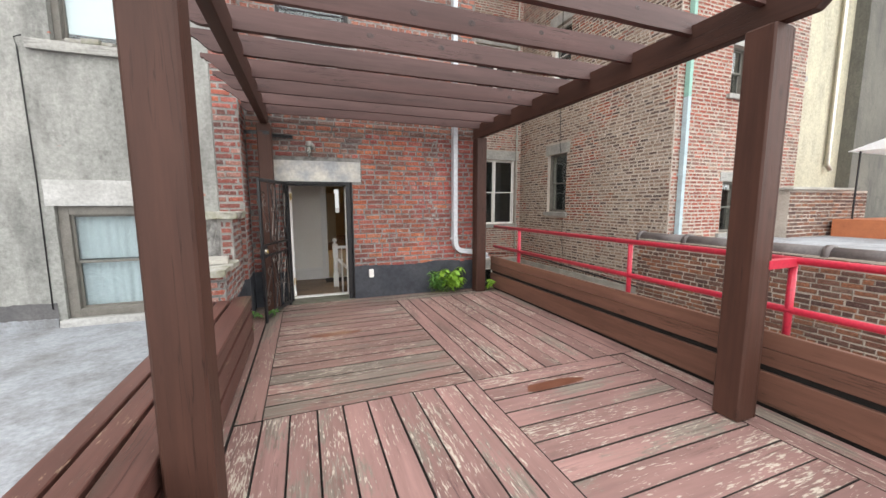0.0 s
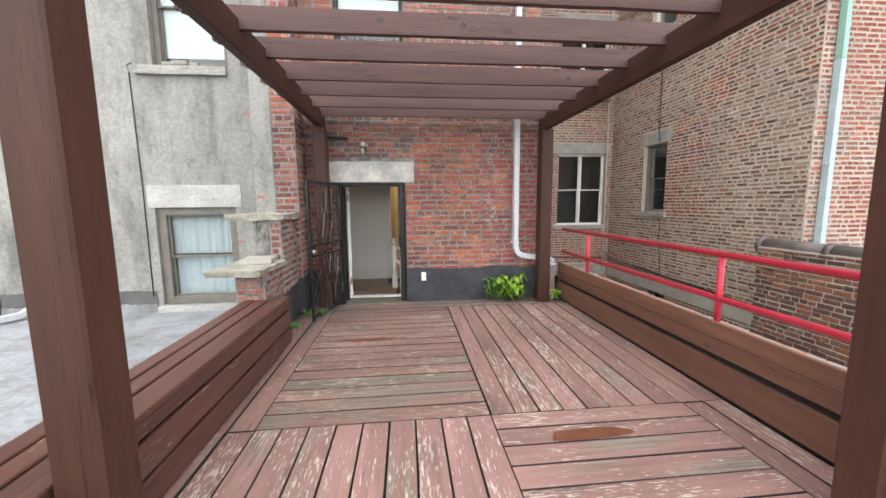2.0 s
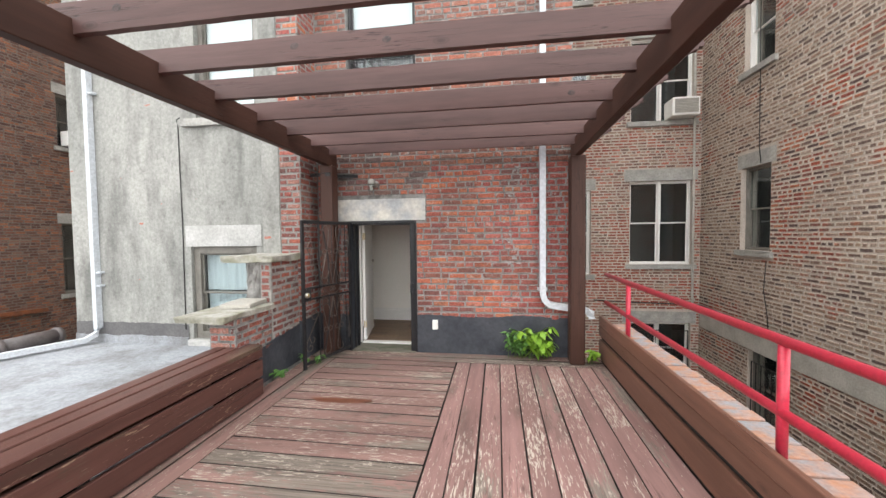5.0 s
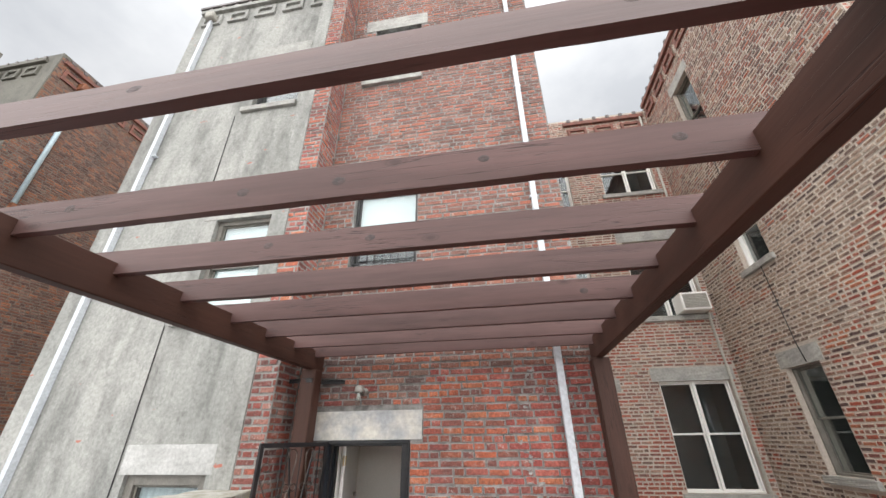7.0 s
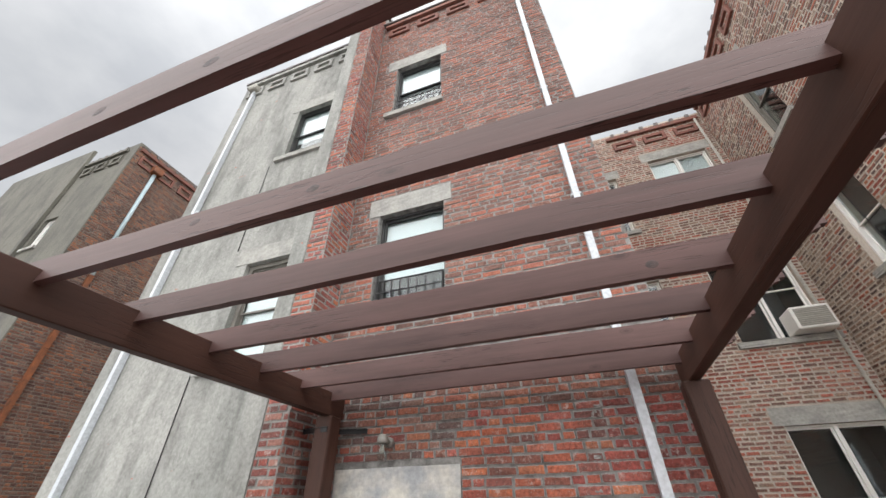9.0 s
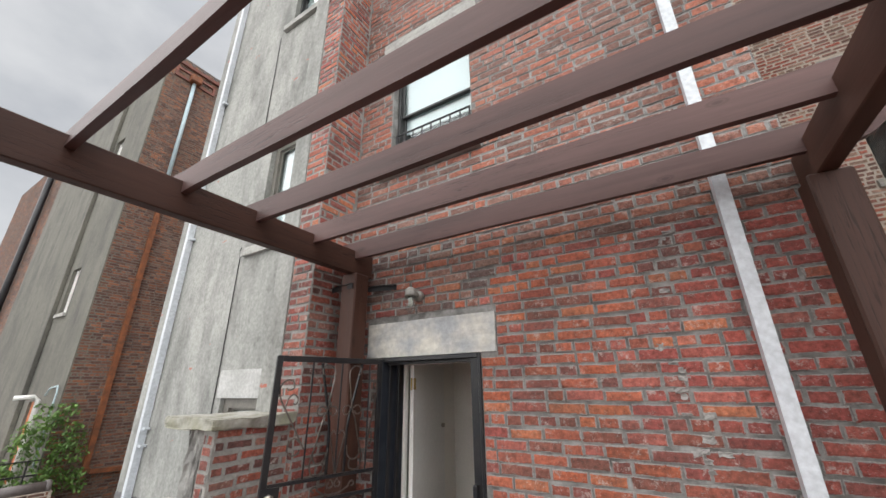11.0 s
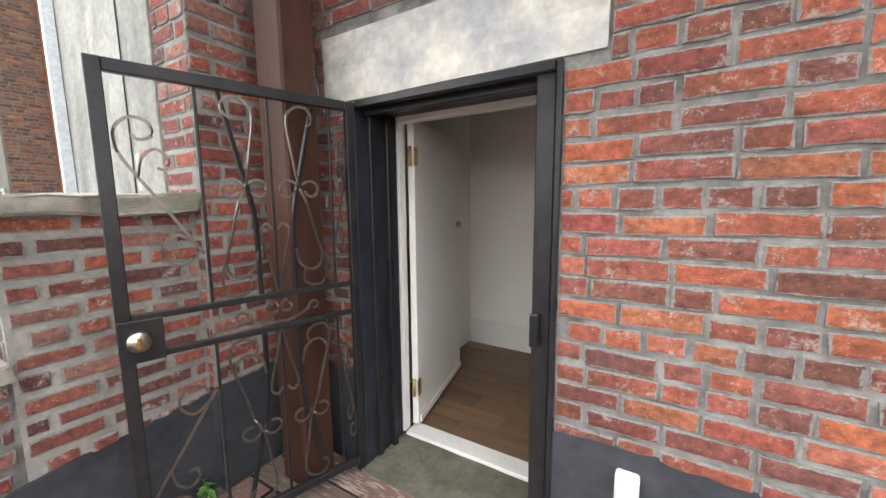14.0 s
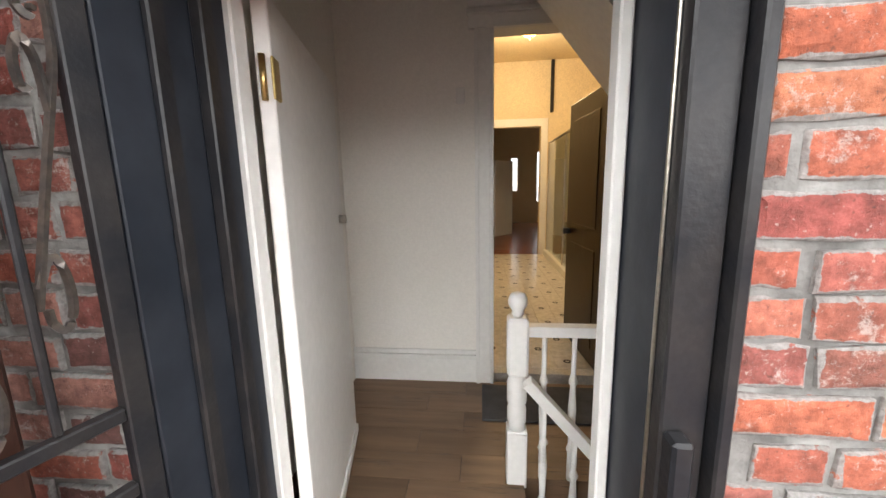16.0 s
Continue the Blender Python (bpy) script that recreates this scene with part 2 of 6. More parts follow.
OLD = [(0.28, 0.125, 0.092), (0.20, 0.11, 0.09), (0.38, 0.14, 0.088), (0.15, 0.098, 0.088), (0.32, 0.175, 0.135), (0.24, 0.145, 0.115), (0.44, 0.17, 0.095)]
LIMED = [(0.36, 0.12, 0.09), (0.32, 0.09, 0.07), (0.40, 0.19, 0.15), (0.25, 0.085, 0.07), (0.40, 0.12, 0.08), (0.17, 0.075, 0.065)]
TAN = [(0.30, 0.215, 0.165), (0.21, 0.145, 0.115), (0.36, 0.27, 0.21), (0.155, 0.105, 0.085), (0.27, 0.18, 0.135), (0.12, 0.085, 0.075), (0.33, 0.225, 0.165), (0.40, 0.31, 0.25)]
DARK = [(0.138, 0.069, 0.053), (0.188, 0.088, 0.062), (0.106, 0.056, 0.048), (0.25, 0.106, 0.062), (0.15, 0.081, 0.062), (0.213, 0.125, 0.094), (0.3, 0.125, 0.069)]
REAR = [(0.20, 0.12, 0.095), (0.359, 0.149, 0.113), (0.448, 0.149, 0.105), (0.284, 0.149, 0.120), (0.329, 0.224, 0.172), (0.239, 0.128, 0.105), (0.404, 0.254, 0.194)]
M_RED_ONE = brick_material("red_brick_single", RED, True, None, 0.55, 0.6)
M_ORANGE_ONE = brick_material("orange_brick_single", ORANGE, True, None, 0.5, 0.6)
M_DEEP_ONE = brick_material("deep_red_brick_single", DEEP, True, None, 0.55, 0.5)
M_RED = brick_material("red_brick", RED, False, None, 0.55, 0.5)
M_OLD = brick_material("old_brown_brick", OLD, False, None, 0.5, 0.3)
M_LIMED = brick_material("limed_brick", LIMED, True, None, 0.7, 0.5)
M_LIMED_ROWS = brick_material("limed_brick_rows", LIMED, False, None, 0.7, 0.5)
M_TAN = brick_material("tan_brick", TAN, False, [(0.34, 0.085, 0.05), (0.26, 0.07, 0.05), (0.38, 0.13, 0.07), (0.10, 0.06, 0.055), (0.22, 0.09, 0.07)], 0.25, 0.2, (0.58, 0.50, 0.42), 0.05)
M_DARK = brick_material("dark_brick", DARK, False, None, 0.1, 0.4, (0.22, 0.19, 0.16), -0.06)
M_REAR = brick_material("brown_brick", REAR, False, [(0.33, 0.085, 0.055), (0.27, 0.07, 0.05), (0.36, 0.12, 0.08)], 0.2, 0.3, (0.50, 0.44, 0.38))
M_MORTAR = plain("mortar", (0.30, 0.295, 0.28), (0.12, 0.115, 0.108), 0.9, 0, 7.0, 38.0, 0.8, 0.008)
M_MORTAR_DARK = plain("sooty_mortar", (0.55, 0.48, 0.41), (0.40, 0.35, 0.30), 0.9, 0, 1.2, 40.0, 0.5, 0.006)
M_POST = painted_wood("brown_painted_timber", (0.080, 0.036, 0.025), (0.35, 0.27, 0.2), (0.05, 0.04, 0.03), 0.0, 0.55)
M_RAFTER = painted_wood("weathered_brown_rafter", (0.115, 0.064, 0.058), (0.40, 0.34, 0.28), (0.05, 0.045, 0.04), 0.0, 0.5)
M_KNOT = plain("dark_knot_wood", (0.075, 0.042, 0.038), (0.035, 0.022, 0.02), 0.6, 0, 40.0, 160.0, 0.8, 0.004)
M_BENCH = painted_wood("brown_painted_plank", (0.115, 0.053, 0.043), (0.34, 0.24, 0.17), (0.06, 0.045, 0.035), 0.015, 0.4)
M_PARAPET = painted_wood("brown_parapet_plank", (0.20, 0.098, 0.068), (0.34, 0.24, 0.17), (0.06, 0.045, 0.035), 0.0, 0.45)
M_DECK = painted_wood("worn_deck_board", (0.30, 0.178, 0.160), (0.60, 0.53, 0.44), (0.055, 0.052, 0.04), 0.10, 0.45)
M_BOARDSIDE = plain("dark_board_edge", (0.045, 0.036, 0.03), (0.025, 0.02, 0.018), 0.95)
# near-black: the shade seen in gaps between boards, put into the colour
M_GAPSHADE = plain("painted_gap_shade", (0.02, 0.018, 0.016), None, 0.95)
M_STUCCO = stucco_material("grey_render", (0.37, 0.366, 0.34), (0.295, 0.297, 0.275), (0.135, 0.135, 0.125), (0.42, 0.12, 0.08))
M_TANSTUCCO = stucco_material("tan_render", (0.165, 0.157, 0.13), (0.122, 0.117, 0.097), (0.07, 0.067, 0.06))
M_CREAM = stucco_material("cream_render", (0.62, 0.58, 0.42), (0.52, 0.49, 0.37), (0.36, 0.33, 0.26))
M_STONE = plain("pale_stone", (0.46, 0.44, 0.39), (0.34, 0.325, 0.285), 0.8, 0, 2.5, 30.0, 0.4, 0.006)
M_LINTEL = plain("painted_lintel", (0.62, 0.60, 0.53), (0.38, 0.39, 0.40), 0.75, 0, 5.0, 25.0, 0.3, 0.005)
M_SILLSTONE = plain("grey_sill_stone", (0.40, 0.39, 0.36), (0.29, 0.285, 0.265), 0.8, 0, 4.0, 25.0, 0.3, 0.005)
M_WHITE = plain("white_paint", (0.83, 0.82, 0.79), (0.79, 0.78, 0.745), 0.4, 0, 2.0, 30.0, 0.05, even=True)
M_OFFWHITE = plain("cream_wall_paint", (0.87, 0.845, 0.79), (0.85, 0.82, 0.76), 0.6, 0, 1.2, 60.0, 0.05, even=True)
M_BLACKPAINT = plain("black_tar_paint", (0.036, 0.040, 0.049), (0.060, 0.064, 0.074), 0.55, 0, 3.5, 18.0, 0.5, 0.01, 0.3)
M_IRON = plain("black_iron", (0.014, 0.015, 0.018), (0.028, 0.026, 0.026), 0.3, 0.0, 9.0, 70.0, 0.2, 0.004, 0.3)
M_BRASS = plain("brass", (0.65, 0.47, 0.18), (0.5, 0.36, 0.14), 0.3, 1.0, 12.0, 90.0, 0.05)
M_STEEL = plain("brushed_steel", (0.62, 0.58, 0.50), (0.5, 0.47, 0.42), 0.3, 1.0, 12.0, 90.0, 0.05)
M_REDPAINT = plain("red_gloss_paint", (0.58, 0.035, 0.07), (0.52, 0.03, 0.06), 0.32, 0, 5.0, 50.0, 0.06)
M_SILVER = stucco_material("silver_roof_coating", (0.38, 0.40, 0.425), (0.275, 0.29, 0.31), (0.17, 0.168, 0.165))
M_TERRACOTTA = plain("terracotta", (0.50, 0.17, 0.07), (0.42, 0.14, 0.06), 0.7)
M_COPING = plain("dark_clay_coping", (0.085, 0.072, 0.070), (0.13, 0.11, 0.105), 0.45, 0, 4.0, 30.0, 0.2)
M_GLASS = glass_material("window_glass")
# near-black colour stands in for the shade of rooms behind glass
M_DARKROOM = plain("painted_room_darkness", (0.05, 0.05, 0.05), (0.035, 0.035, 0.035), 0.9)
# white for the gazebo canopy and for panels imitating sky reflected in panes
M_PALESHEET = plain("white_canopy_and_sky_panel", (0.78, 0.79, 0.80), (0.74, 0.75, 0.76), 0.8)
M_GREYFRAME = plain("grey_brown_window_paint", (0.20, 0.185, 0.16), (0.15, 0.14, 0.12), 0.55)
M_BLACKFRAME = plain("black_window_paint", (0.03, 0.03, 0.03), (0.05, 0.05, 0.05), 0.45)
M_GREEN = plain("verdigris_pipe", (0.30, 0.52, 0.44), (0.25, 0.45, 0.38), 0.6)
M_BLUEPIPE = plain("pale_blue_pipe", (0.45, 0.56, 0.60), (0.38, 0.48, 0.52), 0.5)
M_RUST = plain("rusty_pipe", (0.26, 0.085, 0.03), (0.13, 0.05, 0.025), 0.7, 0, 5.0, 30.0, 0.4)
M_GROUND = plain("yard_concrete", (0.20, 0.19, 0.18), (0.14, 0.135, 0.13), 0.9, 0, 0.8, 20.0, 0.4, 0.01)


# ---- building blocks ----
ORIGIN = {}
CUBE_FACES = ((0, 1, 3, 2), (4, 6, 7, 5), (0, 4, 5, 1), (2, 3, 7, 6), (0, 2, 6, 4), (1, 5, 7, 3))


def thing(name, at=(0, 0, 0), label="", category="", group="", kind=""):
    e = new(name)
    e.empty_display_size = 0.1
    e.location = at
    ORIGIN[e] = Vector(at)
    return tagged(e, label, category, group, kind)


def part(name, bm, material, parent=None, label="", smooth=False):
    """Link a bmesh, in world coordinates, as one mesh object under a thing or a part."""
    me = bpy.data.meshes.new(name)
    bm.to_mesh(me)
    bm.free()
    if smooth:
        me.polygons.foreach_set("use_smooth", [True] * len(me.polygons))
    me.materials.append(material)
    ob = new(name, me)
    if parent is not None:
        ob.parent = parent
        if parent in ORIGIN:
            ob.matrix_parent_inverse = Matrix.Translation(-ORIGIN[parent])
    return tagged(ob, label)


def box(bm, x0, x1, y0, y1, z0, z1, bevel=0.0, m=None, seg=1):
    vs = [bm.verts.new((x, y, z)) for x in (x0, x1) for y in (y0, y1) for z in (z0, z1)]
    fs = [bm.faces.new([vs[i] for i in f]) for f in CUBE_FACES]
    if bevel > 0:
        es = list({e for f in fs for e in f.edges})
        r = bmesh.ops.bevel(bm, geom=es, offset=bevel, segments=seg, affect="EDGES", profile=0.5, clamp_overlap=True)
        vs = list({v for f in r["faces"] for v in f.verts} | {v for v in vs if v.is_valid})
    if m is not None:
        bmesh.ops.transform(bm, matrix=m, verts=vs)
    return bm


def boxed(x0, x1, y0, y1, z0, z1, bevel=0.004, m=None):
    return box(bmesh.new(), x0, x1, y0, y1, z0, z1, bevel, m)


def sweep(bm, points, r, sides=8, flat=None):
    """A tube along points. flat: (half width, half height) of a rectangular bar instead."""
    pts = [Vector(p) for p in points]
    rings, up = [], Vector((0, 0, 1))
    for i, p in enumerate(pts):
        d = (pts[min(i + 1, len(pts) - 1)] - pts[max(i - 1, 0)]).normalized()
        a = up if abs(d.dot(up)) < 0.95 else Vector((1, 0, 0))
        s = d.cross(a).normalized()
        u = s.cross(d)
        if flat:
            ring = [p + s * flat[0] * i1 + u * flat[1] * j1 for i1, j1 in ((-1, -1), (1, -1), (1, 1), (-1, 1))]
        else:
            ring = [p + (s * math.cos(q) + u * math.sin(q)) * r for q in [2 * math.pi * k / sides for k in range(sides)]]
        rings.append([bm.verts.new(v) for v in ring])
    k = len(rings[0])
    for a, b in zip(rings, rings[1:]):
        for i in range(k):
            bm.faces.new((a[i], a[(i + 1) % k], b[(i + 1) % k], b[i]))
    bm.faces.new(rings[0][::-1])
    bm.faces.new(rings[-1])
    return bm


def lathe(bm, x, y, profile, sides=14):
    """A turned shape about a vertical axis: (radius, z) rows."""
    rings = [[bm.verts.new((x + r * math.cos(2 * math.pi * k / sides), y + r * math.sin(2 * math.pi * k / sides), z)) for k in range(sides)] for r, z in profile]
    for a, b in zip(rings, rings[1:]):
        for i in range(sides):
            bm.faces.new((a[i], a[(i + 1) % sides], b[(i + 1) % sides], b[i]))
    bm.faces.new(rings[0][::-1])
    bm.faces.new(rings[-1])
    return bm


def facing(direction, x, y):
    """A wall's frame: local x along it, local y up, local z out of it."""
    u, w = {"-y": ((1, 0, 0), (0, -1, 0)), "+y": ((-1, 0, 0), (0, 1, 0)), "-x": ((0, -1, 0), (-1, 0, 0)), "+x": ((0, 1, 0), (1, 0, 0))}[direction]
    m = Matrix((u, (0, 0, 1), w)).transposed().to_4x4()
    m.translation = (x, y, 0)
    return m


def holed(m, u0, u1, v0, v1, holes, thick):
    """A wall slab with openings right through it, its face at local z 0."""
    bm = bmesh.new()
    us = sorted({u0, u1} | {c for h in holes for c in h[:2] if u0 < c < u1})
    vs = sorted({v0, v1} | {c for h in holes for c in h[2:] if v0 < c < v1})

    def solid(i, j):
        if not (0 <= i < len(us) - 1 and 0 <= j < len(vs) - 1):
            return False
        a, b = (us[i] + us[i + 1]) / 2, (vs[j] + vs[j + 1]) / 2
        return not any(h[0] < a < h[1] and h[2] < b < h[3] for h in holes)

    grid = {}

    def vert(i, j, k):
        if (i, j, k) not in grid:
            grid[i, j, k] = bm.verts.new(m @ Vector((us[i], vs[j], -thick * k)))
        return grid[i, j, k]

    for i in range(len(us) - 1):
        for j in range(len(vs) - 1):
            if not solid(i, j):
                continue
            q = ((i, j), (i + 1, j), (i + 1, j + 1), (i, j + 1))
            bm.faces.new([vert(a, b, 0) for a, b in q])
            bm.faces.new([vert(a, b, 1) for a, b in q[::-1]])
            for (di, dj), (p, r) in zip(((0, -1), (1, 0), (0, 1), (-1, 0)), zip(q, q[1:] + q[:1])):
                if not solid(i + di, j + dj):
                    bm.faces.new((vert(*p, 0), vert(*p, 1), vert(*r, 1), vert(*r, 0)))
    return bm


COURSE, LONG = 0.0833, 0.258


def lay_bricks(u0, u1, v0, v1, holes, rng, course=COURSE, pitch=LONG, joint=0.017, mix=0.0):
    """Rows of (u, v, width, height) in common bond, clear of the openings."""
    out, row = [], 0
    v = v0
    while v + course * 0.6 < v1:
        h = min(course, v1 - v) - joint
        free = [(u0, u1)]
        for a, b, c, d in holes:
            if c < v + course - 0.02 and d > v + 0.02:
                free = [g for s, e in free for g in ((s, min(e, a)), (max(s, b), e)) if g[1] - g[0] > 0.03]
        p = pitch / 2 if row % 6 == 5 else pitch
        for s, e in free:
            x = s - (0.5 if row % 2 else 0.0) * p - rng.random() * 0.03
            while x < e - 0.02:
                p1 = p * 0.5 if p == pitch and rng.random() < mix else p
                a, b = max(s, x), min(e, x + p1 * (1 + rng.uniform(-0.08, 0.08)))
                if b - a > 0.045:
                    out.append((a + joint / 2, v + joint / 2 + rng.uniform(-0.004, 0.004) + 0.007 * noise.noise(Vector((x * 0.8, row * 0.35, 2.0))), b - a - joint + rng.uniform(-0.005, 0.005), h + rng.uniform(-0.006, 0.004)))
                x = b if b > x else x + p
        v, row = v + course, row + 1
    return out


def brick_shape(rng, w=1.0, h=1.0, d=0.02, chamfer=0.004):
    """The corners of a brick's visible part: back, edge, face and inner rings, irregular."""
    j = lambda s: rng.uniform(-s, s)
    c = [(0, 0), (w * 0.34, 0), (w * 0.68, 0), (w, 0), (w, h), (w * 0.68, h), (w * 0.34, h), (0, h)]
    side = lambda v, e, k: k if v == 0 else -k if v == e else 0
    inner = min(0.016, h * 0.28)
    ring = [(x + j(0.004), y + j(0.004)) for x, y in c]
    face = [(x + side(x, w, chamfer) + j(0.003), y + side(y, h, chamfer) + j(0.003)) for x, y in c]
    core = [(x + side(x, w, inner) + j(0.004), y + side(y, h, inner) + j(0.003)) for x, y in c]
    proud = rng.uniform(0.002, 0.013)
    return [(x, y, -d) for x, y in ring] + [(x, y, proud - chamfer) for x, y in ring] + [(x, y, proud - 0.001 + j(0.0015)) for x, y in face] + [(x, y, proud + 0.001 + j(0.0015)) for x, y in core]


BRICK_FACES = [(24, 25, 30, 31), (25, 26, 29, 30), (26, 27, 28, 29)] + [(k + a, k + (a + 1) % 8, k + 8 + (a + 1) % 8, k + 8 + a) for k in (0, 8, 16) for a in range(8)]
BRICK_RIM = [1.0] * 24 + [0.0] * 8


def brick_mesh(name, verts, faces, material):
    """A mesh of bricks that knows how near its points lie to a brick's rim."""
    me = bpy.data.meshes.new(name)
    me.from_pydata(verts, [], faces)
    me.materials.append(material)
    me.attributes.new("rim", "FLOAT", "POINT").data.foreach_set("value", BRICK_RIM * (len(verts) // 32))
    return me


def joined_bricks(name, m, rows, rng, material, parent, label):
    if not rows:
        return None
    verts, faces = [], []
    for u, v, w, h in rows:
        k = len(verts)
        verts += [(u + x, v + y, z) for x, y, z in brick_shape(rng, w, h)]
        faces += [tuple(k + i for i in f) for f in BRICK_FACES]
    arr = np.array(verts) @ np.array(m.to_3x3()).T + np.array(m.translation)
    ob = new(name, brick_mesh(name, arr.tolist(), faces, material))
    ob.parent = parent
    return tagged(ob, label, kind="stuff")


SHARED = {}


def single_bricks(name, m, rows, rng, material, parent):
    """Bricks as objects of their own, on a few shared meshes."""
    for u, v, w, h in rows:
        half = w < 0.17
        key = (material.name, half, rng.randrange(14))
        if key not in SHARED:
            SHARED[key] = brick_mesh(name, brick_shape(rng, 0.117 if half else 0.246, 0.0713), BRICK_FACES, material)
        ob = new(name, SHARED[key])
        ob.parent = parent
        ob.matrix_basis = m @ pose(u, v, 0, 0, 0, rng.uniform(-0.5, 0.5)) @ Matrix.Diagonal((w / (0.117 if half else 0.246), h / 0.0713, 1, 1))


def wall(name, m, u0, u1, v0, v1, holes, thick, material, label=""):
    return tagged(part(name, holed(m, u0, u1, v0, v1, holes, thick), material, None, label), category="wall", kind="structure")


def mbox(bm, m, u0, u1, v0, v1, w0, w1, bevel=0.0):
    return box(bm, u0, u1, v0, v1, w0, w1, bevel, m)


def mbm(m, u0, u1, v0, v1, w0, w1, bevel=0.003):
    return box(bmesh.new(), u0, u1, v0, v1, w0, w1, bevel, m)


WINDOWS = [0]


def frame_bars(m, u0, u1, v0, v1, t, w0, w1):
    bm = bmesh.new()
    mbox(bm, m, u0, u0 + t, v0, v1, w0, w1, 0.004)
    mbox(bm, m, u1 - t, u1, v0, v1, w0, w1, 0.004)
    mbox(bm, m, u0 + t, u1 - t, v1 - t, v1, w0, w1, 0.004)
    mbox(bm, m, u0 + t, u1 - t, v0, v0 + t, w0, w1, 0.004)
    return bm


def rough_block(m, u0, u1, v0, v1, w0, w1, rng, amount=0.006, step=0.12):
    """A stone block with a slightly uneven face and edges."""
    bm = mbm(m, u0, u1, v0, v1, w0, w1, 0.0)
    cuts = max(1, min(12, int((u1 - u0) / step)))
    bmesh.ops.subdivide_edges(bm, edges=bm.edges[:], cuts=cuts if cuts < 7 else 6, use_grid_fill=True)
    for v in bm.verts:
        v.co += Vector((rng.uniform(-1, 1), rng.uniform(-1, 1), rng.uniform(-1, 1))) * amount
    return bm


def sash_window(m, u0, u1, v0, v1, label, frame_mat, lintel=None, sill=None, double=False, bars=False, blind=0.0, curtain=False, deep=0.12, stone=None, thick=0.035):
    """A sash window set in an opening; lintel and sill as (u0, u1, v0, v1)."""
    WINDOWS[0] += 1
    rng = random.Random(WINDOWS[0])
    stone = stone or M_SILLSTONE
    c = m @ Vector((u0, v0, 0))
    root = thing("window_%d" % WINDOWS[0], c, label, "window", kind="structure")
    part("window_frame", frame_bars(m, u0 + 0.002, u1 - 0.002, v0 + 0.002, v1 - 0.002, thick, -deep - 0.08, -deep + 0.03), frame_mat, root)
    cols = [(u0 + thick, u1 - thick)]
    if double:
        mid = (u0 + u1) / 2
        part("mullion", mbm(m, mid - 0.028, mid + 0.028, v0 + thick, v1 - thick, -deep - 0.08, -deep + 0.02), frame_mat, root)
        cols = [(u0 + thick, mid - 0.028), (mid + 0.028, u1 - thick)]
    half = (v0 + v1) / 2
    for a, b in cols:
        for lo, hi, w in ((half - 0.02, v1 - thick, -deep - 0.03), (v0 + thick, half + 0.02, -deep - 0.065)):
            s = part("sash", frame_bars(m, a, b, lo, hi, 0.03, w - 0.015, w + 0.015), frame_mat, root)
            g = part("pane", mbm(m, a + 0.028, b - 0.028, lo + 0.028, hi - 0.028, w - 0.003, w + 0.003, 0), M_GLASS, s)
            g.visible_shadow = False
    # closed recess behind the sashes, its darkness painted on
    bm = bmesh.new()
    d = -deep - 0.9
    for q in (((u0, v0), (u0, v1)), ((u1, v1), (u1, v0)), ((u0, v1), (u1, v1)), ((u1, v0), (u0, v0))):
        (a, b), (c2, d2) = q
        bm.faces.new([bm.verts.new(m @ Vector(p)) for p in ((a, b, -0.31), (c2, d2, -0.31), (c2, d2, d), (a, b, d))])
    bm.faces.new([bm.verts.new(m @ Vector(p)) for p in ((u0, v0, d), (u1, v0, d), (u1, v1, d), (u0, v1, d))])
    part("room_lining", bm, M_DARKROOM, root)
    # white panel behind the glass imitates the sky's reflection in the upper part
    if blind > 0:
        part("roller_blind", mbm(m, u0 + thick, u1 - thick, v1 - thick - blind * (v1 - v0), v1 - thick, -deep - 0.095, -deep - 0.09, 0), M_PALESHEET, root, "white panel standing in for reflected sky")
    if curtain:
        for lo, hi, w in ((half + 0.03, v1 - thick, -deep - 0.12), (v0 + thick, half - 0.03, -deep - 0.14)):
            bm = bmesh.new()
            k = 40
            cols2 = []
            for i in range(k + 1):
                u = u0 + thick + (u1 - u0 - 2 * thick) * i / k
                dz = 0.014 * math.sin(i * 1.5) + 0.008 * math.sin(i * 0.7)
                cols2.append([bm.verts.new(m @ Vector((u, v, w + dz))) for v in (lo, hi)])
            for a, b in zip(cols2, cols2[1:]):
                bm.faces.new((a[0], b[0], b[1], a[1]))
            part("lace_curtain", bm, M_LACE, root, "white lace curtain", True)
    if lintel:
        part("lintel", rough_block(m, *lintel, -0.2, 0.012, rng, 0.003), stone, root)
    if sill:
        part("sill", rough_block(m, *sill, -0.15, 0.07, rng, 0.004), stone, root)
    if bars:
        bm = bmesh.new()
        g = part("guard", frame_bars(m, u0 + 0.03, u1 - 0.03, v0 + 0.05, v0 + bars, 0.02, -0.05, -0.03), M_IRON, root)
        n = max(4, int((u1 - u0) / 0.13))
        for i in range(1, n):
            u = u0 + 0.03 + (u1 - u0 - 0.06) * i / n
            part("bar", mbm(m, u - 0.007, u + 0.007, v0 + 0.06, v0 + bars - 0.01, -0.047, -0.033, 0), M_IRON, g)
        part("bar", mbm(m, u0 + 0.04, u1 - 0.04, v0 + bars * 0.6, v0 + bars * 0.6 + 0.015, -0.032, -0.022, 0), M_IRON, g)
    return root


